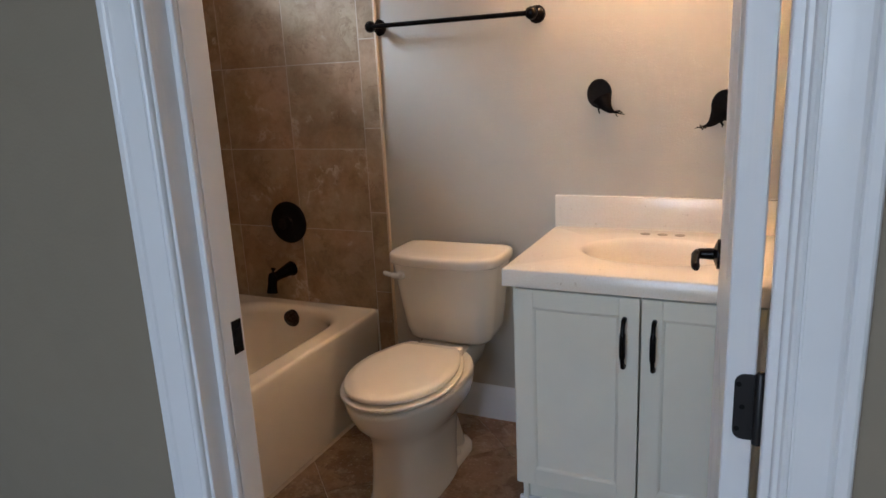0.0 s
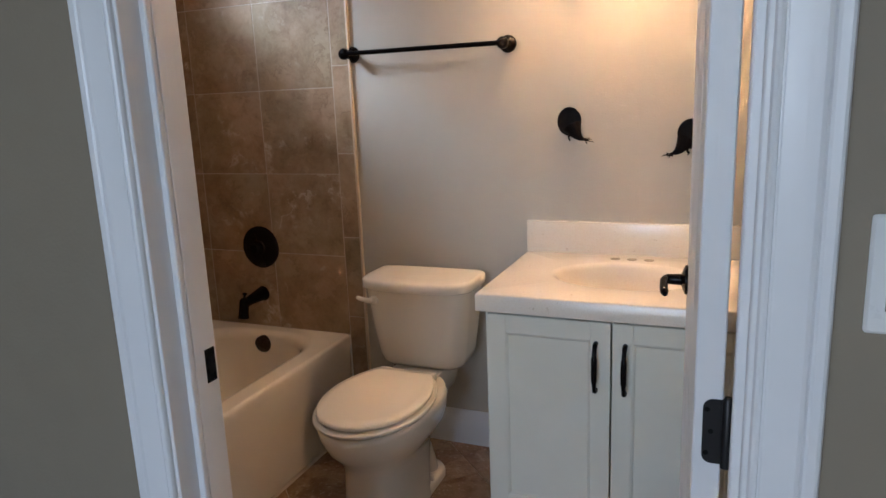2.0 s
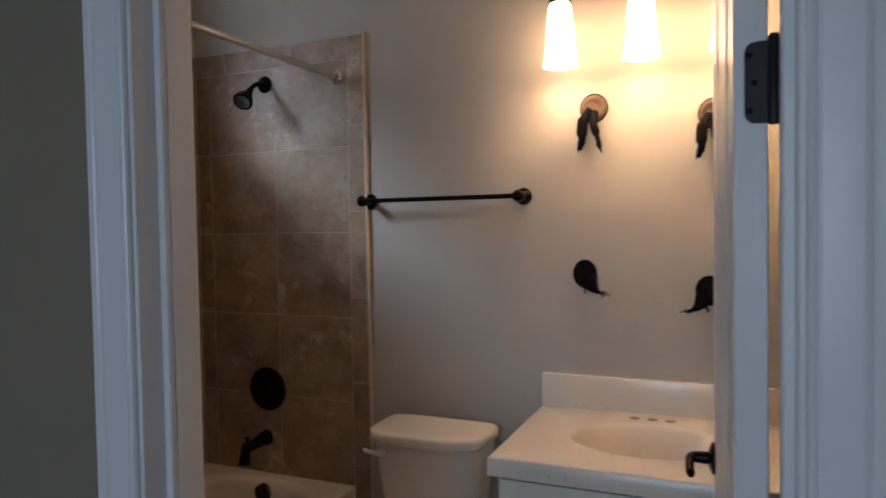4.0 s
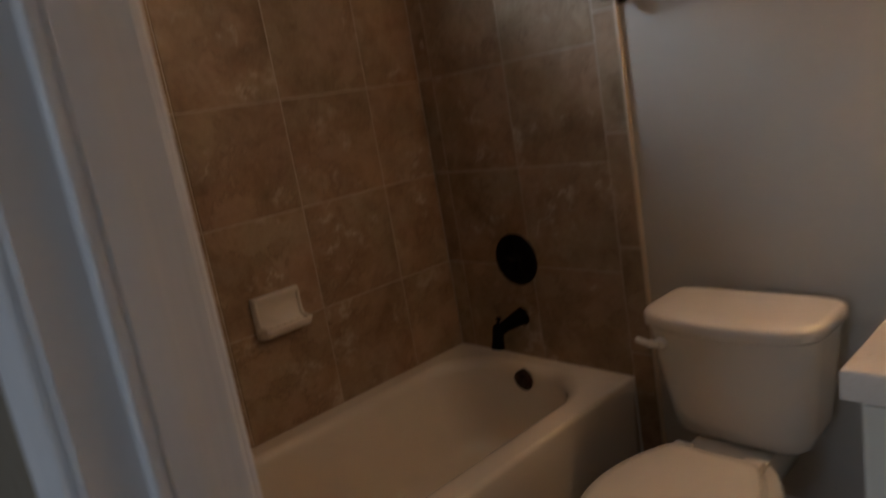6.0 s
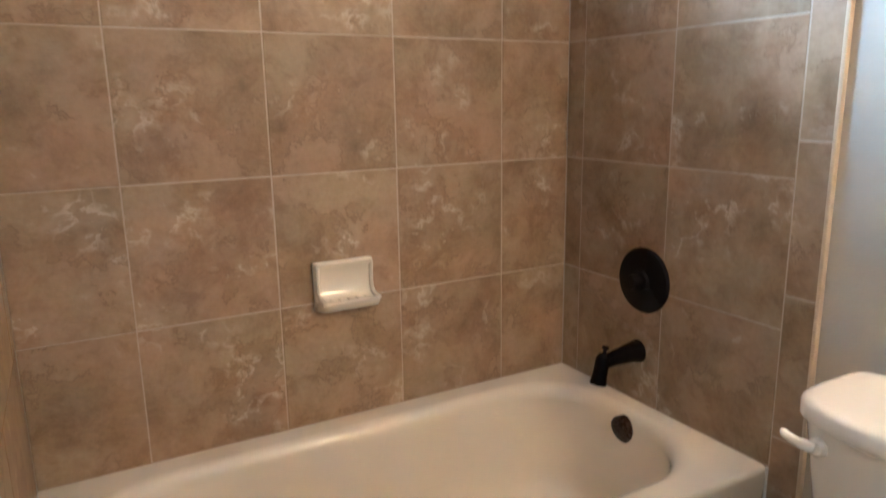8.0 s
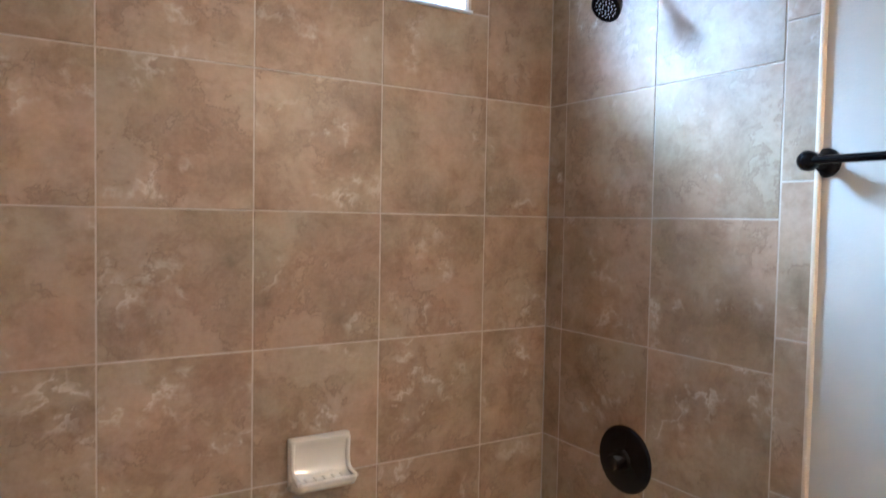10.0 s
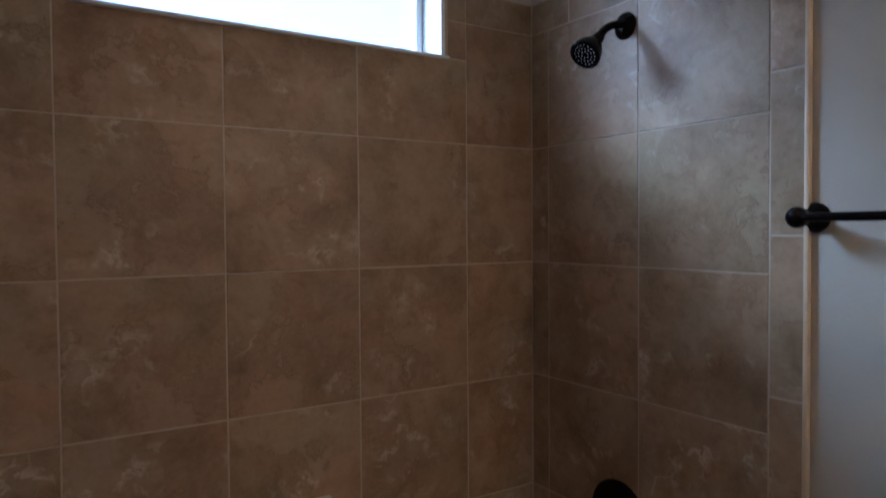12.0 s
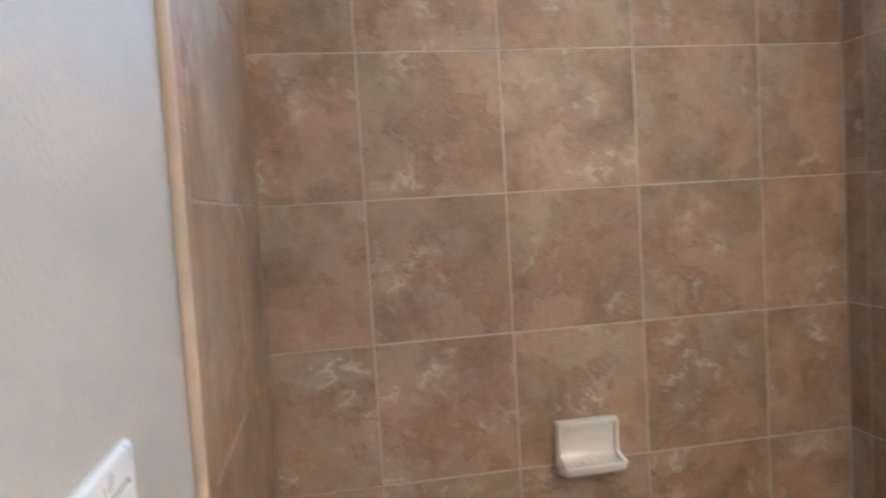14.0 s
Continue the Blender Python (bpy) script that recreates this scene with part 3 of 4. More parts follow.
part("tank", loft(bmesh.new(), tank), PORCELAIN, toilet, angle=50)


lidb = bmesh.new()


def lid_loop(grow, z):
    out, hx, yb, yf, n = [], 0.212 + grow, -0.026 + grow * 0.3, -0.260 - grow, 48
    for i in range(n):
        a = 2 * math.pi * (i + 0.5) / n
        s, c = math.sin(a), math.cos(a)
        x = hx * math.copysign(abs(s) ** (0.50 if c > 0 else 0.28), s)
        y = (yb + yf) / 2 - (yb - yf) / 2 * math.copysign(abs(c) ** (0.46 if c > 0 else 0.22), c)
        if c > 0:
            y -= 0.024 * (1 - (x / hx) ** 2)
        out.append(Vector((TX + x, y, z + 0.002)))
    return out


part("tank_lid", loft(lidb, [lid_loop(-0.010, 0.687), lid_loop(-0.001, 0.688), lid_loop(0.002, 0.691), lid_loop(0.002, 0.713), lid_loop(0.000, 0.719), lid_loop(-0.005, 0.7235), lid_loop(-0.014, 0.7255), lid_loop(-0.06, 0.7265)]), PORCELAIN, toilet, angle=50)
lever_base = part("flush_lever", lathe([(0.017, -0.003), (0.017, 0.008), (0.012, 0.014), (0.001, 0.015)], 20, facing((TX - 0.145, -0.253, 0.650), "-y")), PORCELAIN, toilet, "biscuit flush lever")
part("lever_arm", tube(arc_points([(TX - 0.145, -0.266, 0.650), (TX - 0.165, -0.273, 0.653), (TX - 0.190, -0.275, 0.658), (TX - 0.205, -0.270, 0.661)], 5), [0.0105] * 6 + [0.0085] * 7 + [0.0075, 0.006, 0.004], 12), PORCELAIN, lever_base)


def lid_outline(y_back, y_front, half, z, back=0.60, n=48):
    """A seat outline: round front, sides drawing in to a short straight back edge."""
    out, yc = [], y_back + (y_front - y_back) * 0.50
    for i in range(n):
        a = 2 * math.pi * i / n
        s, c = math.sin(a), math.cos(a)
        if c >= 0:
            out.append(Vector((TX + half * s, yc + (y_front - yc) * c, z)))
        else:
            u, sg = -c, 1 if s >= 0 else -1
            if u < 0.92:
                f = u / 0.92
                out.append(Vector((TX + sg * half * (1 - (1 - back) * f * f), yc + (y_back - yc) * f, z)))
            else:
                out.append(Vector((TX + sg * half * back * max(0.0, (1 - u) / 0.08), y_back, z)))
    return out


seat_l = [lid_outline(-0.35, -0.74, 0.145, 0.386, 0.64), lid_outline(-0.35, -0.74, 0.145, 0.3935, 0.64), lid_outline(-0.325, -0.784, 0.177, 0.3945, 0.64), lid_outline(-0.323, -0.788, 0.180, 0.398, 0.64),
          lid_outline(-0.323, -0.788, 0.180, 0.4045, 0.64), lid_outline(-0.327, -0.783, 0.176, 0.4085, 0.64)]
part("seat", loft(bmesh.new(), seat_l), SEAT, toilet, angle=50)
lid_l = [lid_outline(-0.36, -0.735, 0.140, 0.4080), lid_outline(-0.36, -0.735, 0.140, 0.4150), lid_outline(-0.328, -0.772, 0.167, 0.4155), lid_outline(-0.326, -0.776, 0.170, 0.418), lid_outline(-0.326, -0.776, 0.170, 0.4245),
         lid_outline(-0.331, -0.769, 0.164, 0.4310), lid_outline(-0.36, -0.735, 0.140, 0.4345), lid_outline(-0.45, -0.64, 0.07, 0.436)]
part("seat_lid", loft(bmesh.new(), lid_l), SEAT, toilet, "closed biscuit seat lid", angle=50)
for sx in (-1, 1):
    part("seat_hinge", a_box(TX + sx * 0.085 - 0.022, TX + sx * 0.085 + 0.022, -0.335, -0.295, 0.392, 0.422, bevel=0.006), SEAT, toilet)
# water supply behind the tank
supply = thing("supply_stop", "chrome water supply stop beside the toilet", "water valve")
part("escutcheon", lathe([(0.028, 0), (0.026, 0.006), (0.010, 0.008)], 24, facing((0.955, DRY, 0.19), "-y")), CHROME, supply)
part("hose", tube(arc_points([(0.955, DRY - 0.008, 0.19), (0.955, -0.045, 0.19), (0.962, -0.055, 0.25), (0.985, -0.075, 0.35), (0.99, -0.09, 0.405)], 6), 0.006, 10), CHROME, supply)

# ---- vanity ----
CX0, CX1, CF, CT = 1.528, 2.250, -0.545, 0.748
vanity = thing("vanity_cabinet", "off-white two-door vanity cabinet", "vanity cabinet")
bm = bmesh.new()
for b in ((CX0, CX0 + 0.018, CF, DRY - 0.001, 0.0, CT), (CX1 - 0.018, CX1, CF, DRY - 0.001, 0.0, CT), (CX0 + 0.018, CX1 - 0.018, -0.003, DRY - 0.001, 0.0, CT),
          (CX0 + 0.018, CX1 - 0.018, CF, -0.003, 0.118, 0.134), (CX0 + 0.018, CX1 - 0.018, CF, CF + 0.018, CT - 0.03, CT)):
    box(bm, *b)
for v in bm.verts:
    if v.co.z < 0.001 and v.co.y < CF + 0.001:
        v.co.z = 0.112
part("body", bm, CABINET, vanity)
part("toe_kick", a_box(CX0 + 0.001, CX1 - 0.001, CF + 0.075, CF + 0.090, 0.0, 0.115), CABINET, vanity)
part("toe_moulding", a_box(CX0 - 0.014, CX1, CF + 0.058, CF + 0.0745, 0.0, 0.022, bevel=0.005), TRIM, vanity, "white quarter-round at the toe")
part("side_skirt", a_box(CX0 + 0.0005, CX0 + 0.017, CF + 0.0582, DRY - 0.002, 0.0, 0.112), CABINET, vanity)
MID = 1.888


def shaker(x0, x1, z0, z1, y, name, parent):
    """A framed cabinet door with a recessed, moulded panel."""
    bm = bmesh.new()
    w = 0.054
    for b in ((x0, x0 + w, z0, z1), (x1 - w, x1, z0, z1), (x0 + w, x1 - w, z0, z0 + w), (x0 + w, x1 - w, z1 - w, z1)):
        box(bm, b[0], b[1], y - 0.019, y - 0.001, b[2], b[3], bevel=0.0015, segments=1)
    door = part(name, bm, CABINET, parent)
    bm = bmesh.new()
    px0, px1, pz0, pz1 = x0 + w, x1 - w, z0 + w, z1 - w
    steps = [(0.0, -0.0185), (0.003, -0.0175), (0.0055, -0.0145), (0.007, -0.0125), (0.011, -0.0118)]
    loops = [[Vector((px0 + d, y + o, pz0 + d)), Vector((px1 - d, y + o, pz0 + d)), Vector((px1 - d, y + o, pz1 - d)), Vector((px0 + d, y + o, pz1 - d))] for d, o in steps]
    loft(bm, loops, False, True)
    part("panel", bm, CABINET, door, angle=12)
    return door


def bow_pull(x, z0, z1, y, parent):
    z = (z0 + z1) / 2
    h = part("handle", tube(arc_points([(x, y + 0.002, z0 + 0.004), (x, y - 0.016, z0 + 0.006), (x, y - 0.026, z0 + 0.026), (x, y - 0.030, z), (x, y - 0.026, z1 - 0.026), (x, y - 0.016, z1 - 0.006), (x, y + 0.002, z1 - 0.004)], 6),
             [0.0068] * 8 + [0.0060] * 6 + [0.0082] * 9 + [0.0060] * 6 + [0.0068] * 8, 12), BRONZE, parent, "dark bronze bow handle")
    return h


doors = [shaker(CX0 + 0.010, MID - 0.0025, 0.122, CT - 0.008, CF, "door", vanity), shaker(MID + 0.0025, CX1 - 0.006, 0.122, CT - 0.008, CF, "door", vanity)]
bow_pull(1.847, 0.542, 0.684, CF - 0.019, doors[0])
bow_pull(1.925, 0.542, 0.684, CF - 0.019, doors[1])

# counter with integral oval basin
KX0, KX1, KY0, KT = 1.508, RIGHT_X - 0.002, -0.580, 0.802
counter = thing("vanity_counter", "cream speckled counter with an integral oval sink", "vanity top")
EX, EY, RX, RY = 1.888, -0.285, 0.218, 0.158
bm = bmesh.new()
N = 64
angles = [2 * math.pi * i / N for i in range(N)]


def on_edge(a):
    """The point of the counter's outline in direction a from the basin's centre."""
    c, s = math.cos(a), math.sin(a)
    k = min([((KX1 - EX) / c) if c > 1e-9 else 9, ((KX0 - EX) / c) if c < -1e-9 else 9, ((-0.002 - EY) / s) if s > 1e-9 else 9, ((KY0 - EY) / s) if s < -1e-9 else 9])
    return Vector((EX + c * k, EY + s * k, 0))


for corner in ((KX0, KY0), (KX1, KY0), (KX1, -0.002), (KX0, -0.002)):
    a = math.atan2(corner[1] - EY, corner[0] - EX) % (2 * math.pi)
    i = min(range(N), key=lambda q: abs((angles[q] - a + math.pi) % (2 * math.pi) - math.pi))
    angles[i] = a
outer = [on_edge(a) for a in angles]
inward = [Vector((min(max(p.x, KX0 + 0.006), KX1 - 0.006), min(max(p.y, KY0 + 0.006), -0.008), 0)) for p in outer]


def ring(pts, z):
    return [Vector((p.x, p.y, z)) for p in pts]


def oval(f, z):
    return [Vector((EX + RX * f * math.cos(a), EY + RY * f * math.sin(a), z)) for a in angles]


loft(bm, [ring(outer, 0.750), ring(outer, KT - 0.006), ring([p.lerp(q, 0.35) for p, q in zip(outer, inward)], KT - 0.002), ring(inward, KT), oval(1.06, KT), oval(1.02, KT - 0.001), oval(0.98, KT - 0.005), oval(0.94, KT - 0.015),
          oval(0.86, KT - 0.045), oval(0.72, KT - 0.085), oval(0.52, KT - 0.112), oval(0.28, KT - 0.124), oval(0.10, KT - 0.128)], False, True)
part("top", bm, COUNTER, counter, angle=40)
part("backsplash", a_box(KX0, KX1, -0.016, DRY - 0.0005, KT - 0.001, 0.912, bevel=0.003), COUNTER, counter)
part("sink_drain", lathe([(0.024, 0), (0.024, 0.003), (0.012, 0.004), (0.001, 0.002)], 24, Matrix.Translation((EX, EY, KT - 0.1275))), CHROME, counter)
for dx in (-0.062, -0.008, 0.046):
    part("tap_hole", lathe([(0.0165, 0.0), (0.0165, 0.0008), (0.001, 0.0006)], 20, Matrix.Translation((EX + dx, -0.075, KT))), TAP_HOLE, counter, "shaded empty tap hole")

# ---- towel bar ----
towel = thing("towel_bar", "dark bronze towel bar on round posts", "towel bar")
part("rail", tube([(0.834, -0.062, 1.521), (1.446, -0.062, 1.521)], 0.0085, 16), BRONZE, towel)
for x in (0.836, 1.444):
    post = part("post", lathe([(0.030, 0.0), (0.030, 0.004), (0.026, 0.010), (0.015, 0.018), (0.011, 0.030), (0.013, 0.044), (0.018, 0.051), (0.0205, 0.060), (0.0205, 0.071), (0.0165, 0.079), (0.009, 0.084), (0.001, 0.085)], 28, facing((x, DRY, 1.521), "-y")), BRONZE, towel)

# ---- bare electrical boxes with wires ----
def wire_tuft(parent, start, ends, seed, radius, material_):
    r = random.Random(seed)
    for e in ends:
        mids = [Vector(start).lerp(Vector(e), f) + Vector((r.uniform(-0.006, 0.006), r.uniform(-0.012, -0.002), r.uniform(-0.006, 0.006))) for f in (0.3, 0.6)]
        part("wire", tube(arc_points([start, *mids, e], 4), [radius] * 9 + [radius * 0.7] * 3 + [radius * 0.35], 6), material_, parent)


def outlet_box(name, x, z, rx, rz, label):
    ob = thing(name, label, "electrical box", group="bare boxes on the vanity wall")
    bm = lathe([(1.0, -0.001), (1.0, 0.003), (0.95, 0.006), (0.86, 0.004), (0.001, 0.002)], 32, Matrix.Translation((x, DRY, z)) @ pose(0, 0, 0, 90, 0, 0) @ Matrix.Diagonal((rx, rz, 1, 1)))
    part("box", bm, HOLE, ob)
    return ob


for x, z, way in ((1.655, 1.254, 1), (2.045, 1.205, -1)):
    ob = outlet_box("electrical_box", x, z, 0.041, 0.048, "black round electrical box with frayed wires on the wall")
    part("cable", tube(arc_points([(x + way * 0.012, 0.000, z - 0.018), (x + way * 0.026, -0.008, z - 0.040), (x + way * 0.040, -0.008, z - 0.055), (x + way * 0.056, -0.006, z - 0.062)], 5), [0.033 - 0.030 * (k / 15) ** 0.75 for k in range(16)], 14), WIRE, ob)
    e0 = (x + way * 0.052, -0.012, z - 0.062)
    wire_tuft(ob, e0, [(x + way * (0.072 + 0.007 * k), -0.006, z - 0.056 - 0.007 * k) for k in range(3)] + [(x + way * 0.064, -0.006, z - 0.076)], 5 + way, 0.0020, WIRE)
    wire_tuft(ob, (x + way * 0.004, -0.008, z - 0.040), [(x + way * 0.006, -0.008, z - 0.066)], 9 + way, 0.0035, WIRE)
for x, z in ((1.690, 1.805), (2.060, 1.760)):
    ob = outlet_box("electrical_box", x, z, 0.047, 0.049, "brown round electrical box with taped wires hanging down")
    part("wrap", lathe([(0.001, 0.0), (0.018, 0.001), (0.032, 0.007), (0.040, 0.004), (0.044, 0.001)], 24, Matrix.Translation((x, DRY - 0.005, z)) @ pose(0, 0, 0, 90, 0, 0)), PAPER, ob, "brown crumpled wrap")
    part("cable", tube(arc_points([(x - 0.012, -0.006, z - 0.005), (x - 0.030, -0.022, z - 0.040), (x - 0.034, -0.024, z - 0.075), (x - 0.036, -0.020, z - 0.110), (x - 0.046, -0.014, z - 0.138)], 5), [0.012] * 5 + [0.017] * 8 + [0.012] * 4 + [0.009] * 3 + [0.006], 10), WIRE, ob)
    part("cable", tube(arc_points([(x + 0.004, -0.006, z - 0.015), (x + 0.004, -0.022, z - 0.055), (x + 0.014, -0.020, z - 0.095), (x + 0.026, -0.012, z - 0.145)], 5), [0.014] * 5 + [0.013] * 5 + [0.008] * 4 + [0.004, 0.003], 10), WIRE, ob)
    wire_tuft(ob, (x - 0.034, -0.022, z - 0.080), [(x - 0.052, -0.014, z - 0.118), (x - 0.024, -0.016, z - 0.120), (x - 0.050, -0.012, z - 0.146)], 3, 0.004, BLUE)
    wire_tuft(ob, (x + 0.016, -0.018, z - 0.10), [(x + 0.030, -0.010, z - 0.152), (x + 0.018, -0.012, z - 0.135)], 4, 0.003, WIRE)

# ---- vanity light ----
lamp = thing("vanity_light", "three-light bronze vanity fixture with lit frosted shades", "wall lamp")
part("backplate", loft(bmesh.new(), [[Vector((p.x, DRY - d, p.y)) for p in round_rect(1.52 + g, 2.20 - g, 2.215 + g, 2.285 - g, 0.02, 0)] for g, d in ((0, 0), (0, 0.012), (0.006, 0.018))]), BRONZE, lamp)
for x in (1.610, 1.860, 2.110):
    part("arm", tube(arc_points([(x, DRY - 0.015, 2.25), (x, -0.06, 2.255), (x, -0.105, 2.235), (x, -0.120, 2.19), (x, -0.120, 2.15)], 5), 0.008, 12), BRONZE, lamp)
    part("socket_cup", lathe([(0.012, 0.035), (0.022, 0.030), (0.034, 0.012), (0.036, 0.0), (0.032, -0.002)], 28, Matrix.Translation((x, -0.120, 2.125))), BRONZE, lamp)
    part("shade", lathe([(0.030, 2.124), (0.036, 2.112), (0.041, 2.06), (0.048, 1.97), (0.056, 1.925), (0.053, 1.925), (0.045, 1.97), (0.037, 2.06), (0.030, 2.112)], 32, Matrix.Translation((x, -0.120, 0)), False, False), LIT, lamp, "lit frosted glass shade")
    part("bulb", lathe([(0.001, 1.940), (0.008, 1.942), (0.0135, 1.948), (0.0155, 1.957), (0.0145, 1.968), (0.011, 1.985), (0.010, 2.02), (0.010, 2.06), (0.001, 2.061)], 20, Matrix.Translation((x, -0.120, 0))), BULB, lamp, "glowing bulb")

# ---- door leaf ----
leaf = tagged(thing("door_1", "white panelled door standing open with bronze lever", "door"), kind="structure")
DW, DT, DH = 0.768, 0.035, 2.03
bm = a_box(-DW, 0, 0, DT, 0.012, DH, bevel=0.002, segments=1)       # closed along -x, hinge at the origin
slab = part("slab", bm, TRIM, leaf)


def door_panel(x0, x1, z0, z1, side):
    steps = [(0.0, 0.0005), (0.004, 0.002), (0.012, 0.0024), (0.020, 0.0014), (0.034, 0.0008), (0.050, 0.0016)]
    y = 0.0 if side < 0 else DT
    loops = [[Vector((a, y + side * o, b)) for a, b in ((x0 + d, z0 + d), (x1 - d, z0 + d), (x1 - d, z1 - d), (x0 + d, z1 - d))] for d, o in steps]
    part("panel_moulding", loft(bmesh.new(), loops), TRIM, leaf, angle=10)


for side in (-1, 1):
    for z0, z1 in ((0.24, 0.86), (1.04, 1.90)):
        for x0, x1 in ((-DW + 0.115, -DW / 2 - 0.05), (-DW / 2 + 0.05, -0.115)):
            door_panel(x0, x1, z0, z1, side)
rose = part("rose", lathe([(0.033, 0), (0.033, 0.006), (0.024, 0.010), (0.013, 0.014), (0.0115, 0.045), (0.001, 0.048)], 28, facing((-DW + 0.062, 0.0, 0.925), "-y")), BRONZE, leaf, "dark bronze lever rose")
part("lever", tube(arc_points([(-DW + 0.062, -0.046, 0.925), (-DW + 0.085, -0.050, 0.924), (-DW + 0.115, -0.050, 0.917), (-DW + 0.135, -0.047, 0.910)], 5), [0.0105] * 5 + [0.009] * 9 + [0.0075, 0.006], 12), BRONZE, rose)
for z in (0.250, 0.912, 1.570):
    outline = round_rect(0.011, 0.040, z - 0.044, z + 0.044, (0.001, 0.012, 0.012, 0.001), 0, 6)
    h = part("hinge", loft(bmesh.new(), [[Vector((d, p.x, p.y)) for p in outline] for d in (-0.0005, 0.0018)]), HINGE, leaf, "dark bronze butt hinge with rounded corners")
    part("barrel", lathe([(0.0065, -0.046), (0.0065, 0.046), (0.004, 0.050), (0.001, 0.051)], 14, Matrix.Translation((0.005, DT + 0.005, z))), HINGE, h)
    for dz in (-0.030, 0.0, 0.030):
        part("screw", lathe([(0.0036, 0.0), (0.0032, 0.0008), (0.001, 0.0009)], 12, facing((0.0015, 0.016 if dz else 0.021, z + dz), "x")), HOLE, h)
# swung about the pin on the bathroom side of the jamb
leaf.matrix_world = Matrix.Translation((JR - 0.014, IN_Y + 0.008, 0)) @ pose(0, 0, 0, 0, 0, -86.7) @ Matrix.Translation((-0.005, -DT - 0.005, 0))

# ---- switches ----
def switch_plate(x, y, z, way, toggles, label):
    ob = thing("light_switch", label, "light switch")
    o = -1 if way == "-y" else 1
    w = 0.058 if toggles == 2 else 0.036
    bm = loft(bmesh.new(), [[Vector((p.x, y + o * d, p.y)) for p in round_rect(x - w + g, x + w - g, z - 0.0585 + g, z + 0.0585 - g, 0.004, 0, 4)] for g, d in ((0, 0), (0, 0.003), (0.003, 0.006))])
    plate = part("plate", bm, PLASTIC, ob)
    for k in range(toggles):
        cx = x + (k - (toggles - 1) / 2) * 0.046
        bm = bmesh.new()
        box(bm, cx - 0.0165, cx + 0.0165, min(y + o * 0.004, y + o * 0.0085), max(y + o * 0.004, y + o * 0.0085), z - 0.033, z + 0.033, bevel=0.002, segments=1)
        part("rocker", bm, PLASTIC, ob)
        for gx0, gx1, gz0, gz1 in ((cx - 0.0185, cx - 0.0166, -0.035, 0.035), (cx + 0.0166, cx + 0.0185, -0.035, 0.035), (cx - 0.0166, cx + 0.0166, 0.0331, 0.035), (cx - 0.0166, cx + 0.0166, -0.035, -0.0331)):
            part("rocker_gap", a_box(gx0, gx1, min(y + o * 0.005, y + o * 0.0064), max(y + o * 0.005, y + o * 0.0064), z + gz0, z + gz1), TAP_HOLE, ob)
    return ob


switch_plate(2.336, HALL_Y, 1.158, "-y", 2, "white double rocker switch on the hall wall")
switch_plate(1.105, IN_Y, 1.172, "y", 2, "white double rocker switch inside the bathroom")

# ---- in the tub: cardboard and drain pipe ----
card = thing("cardboard_sheet", "torn brown cardboard sheet lying in the tub", "cardboard")
bm = bmesh.new()
outline = [(0.135, -0.765, 0.182), (0.330, -0.752, 0.150), (0.352, -0.740, 0.150), (0.50, -0.80, 0.175), (0.50, -1.10, 0.17), (0.47, -1.22, 0.17), (0.20, -1.26, 0.19), (0.175, -1.05, 0.185)]
top_ring = [bm.verts.new(Vector(p) + Vector((0, 0, 0.004))) for p in outline]
low_ring = [bm.verts.new(p) for p in outline]
bm.faces.new(top_ring)
bm.faces.new(low_ring[::-1])
for i in range(len(outline)):
    j = (i + 1) % len(outline)
    bm.faces.new((low_ring[i], low_ring[j], top_ring[j], top_ring[i]))
part("sheet", bm, CARD, card)
flap = []
for f in (0.0, 0.25, 0.5, 0.75, 1.0):
    c = Vector((0.334 + 0.046 * f, -0.750 + 0.052 * f, 0.152 + 0.060 * f ** 1.5))
    side = Vector((0.095 - 0.040 * f, -0.018 + 0.014 * f, 0.018 - 0.018 * f))
    flap.append([c, c + side, c + side + Vector((0, 0, 0.004)), c + Vector((0, 0, 0.004))])
part("curled_flap", loft(bmesh.new(), flap), CARD, card)
pipe = thing("drain_pipe", "white plastic sink drain trap lying on cardboard", "drain pipe")
part("elbow", tube(arc_points([(0.262, -1.170, 0.204), (0.304, -1.111, 0.205), (0.338, -1.061, 0.206), (0.349, -1.040, 0.208), (0.352, -1.020, 0.210), (0.361, -0.967, 0.212)], 5), 0.0170, 18), PVC, pipe)
part("trap_bend", tube(arc_points([(0.361, -0.967, 0.212), (0.370, -0.950, 0.213), (0.384, -0.938, 0.213), (0.402, -0.935, 0.209), (0.420, -0.942, 0.202)], 5), 0.0185, 18), PVC, pipe)
for a, b, r in (((0.296, -1.122, 0.205), (0.306, -1.108, 0.205), 0.0245), ((0.328, -1.076, 0.206), (0.336, -1.064, 0.206), 0.0245), ((0.359, -0.976, 0.212), (0.362, -0.963, 0.212), 0.0265), ((0.370, -0.952, 0.213), (0.376, -0.944, 0.213), 0.0235)):
    part("slip_nut", tube([a, b], r, 10), PVC, pipe, angle=20)
# flat dark disc on the solid pipe, coloured as the shade inside its mouth
part("open_end", tube([(0.4195, -0.9418, 0.2022), (0.4208, -0.9424, 0.2016)], 0.0150, 18), HOLE, pipe, "dark open pipe end")

# ---- tiles, last ----
JOINT = 0.0029
shared = {}


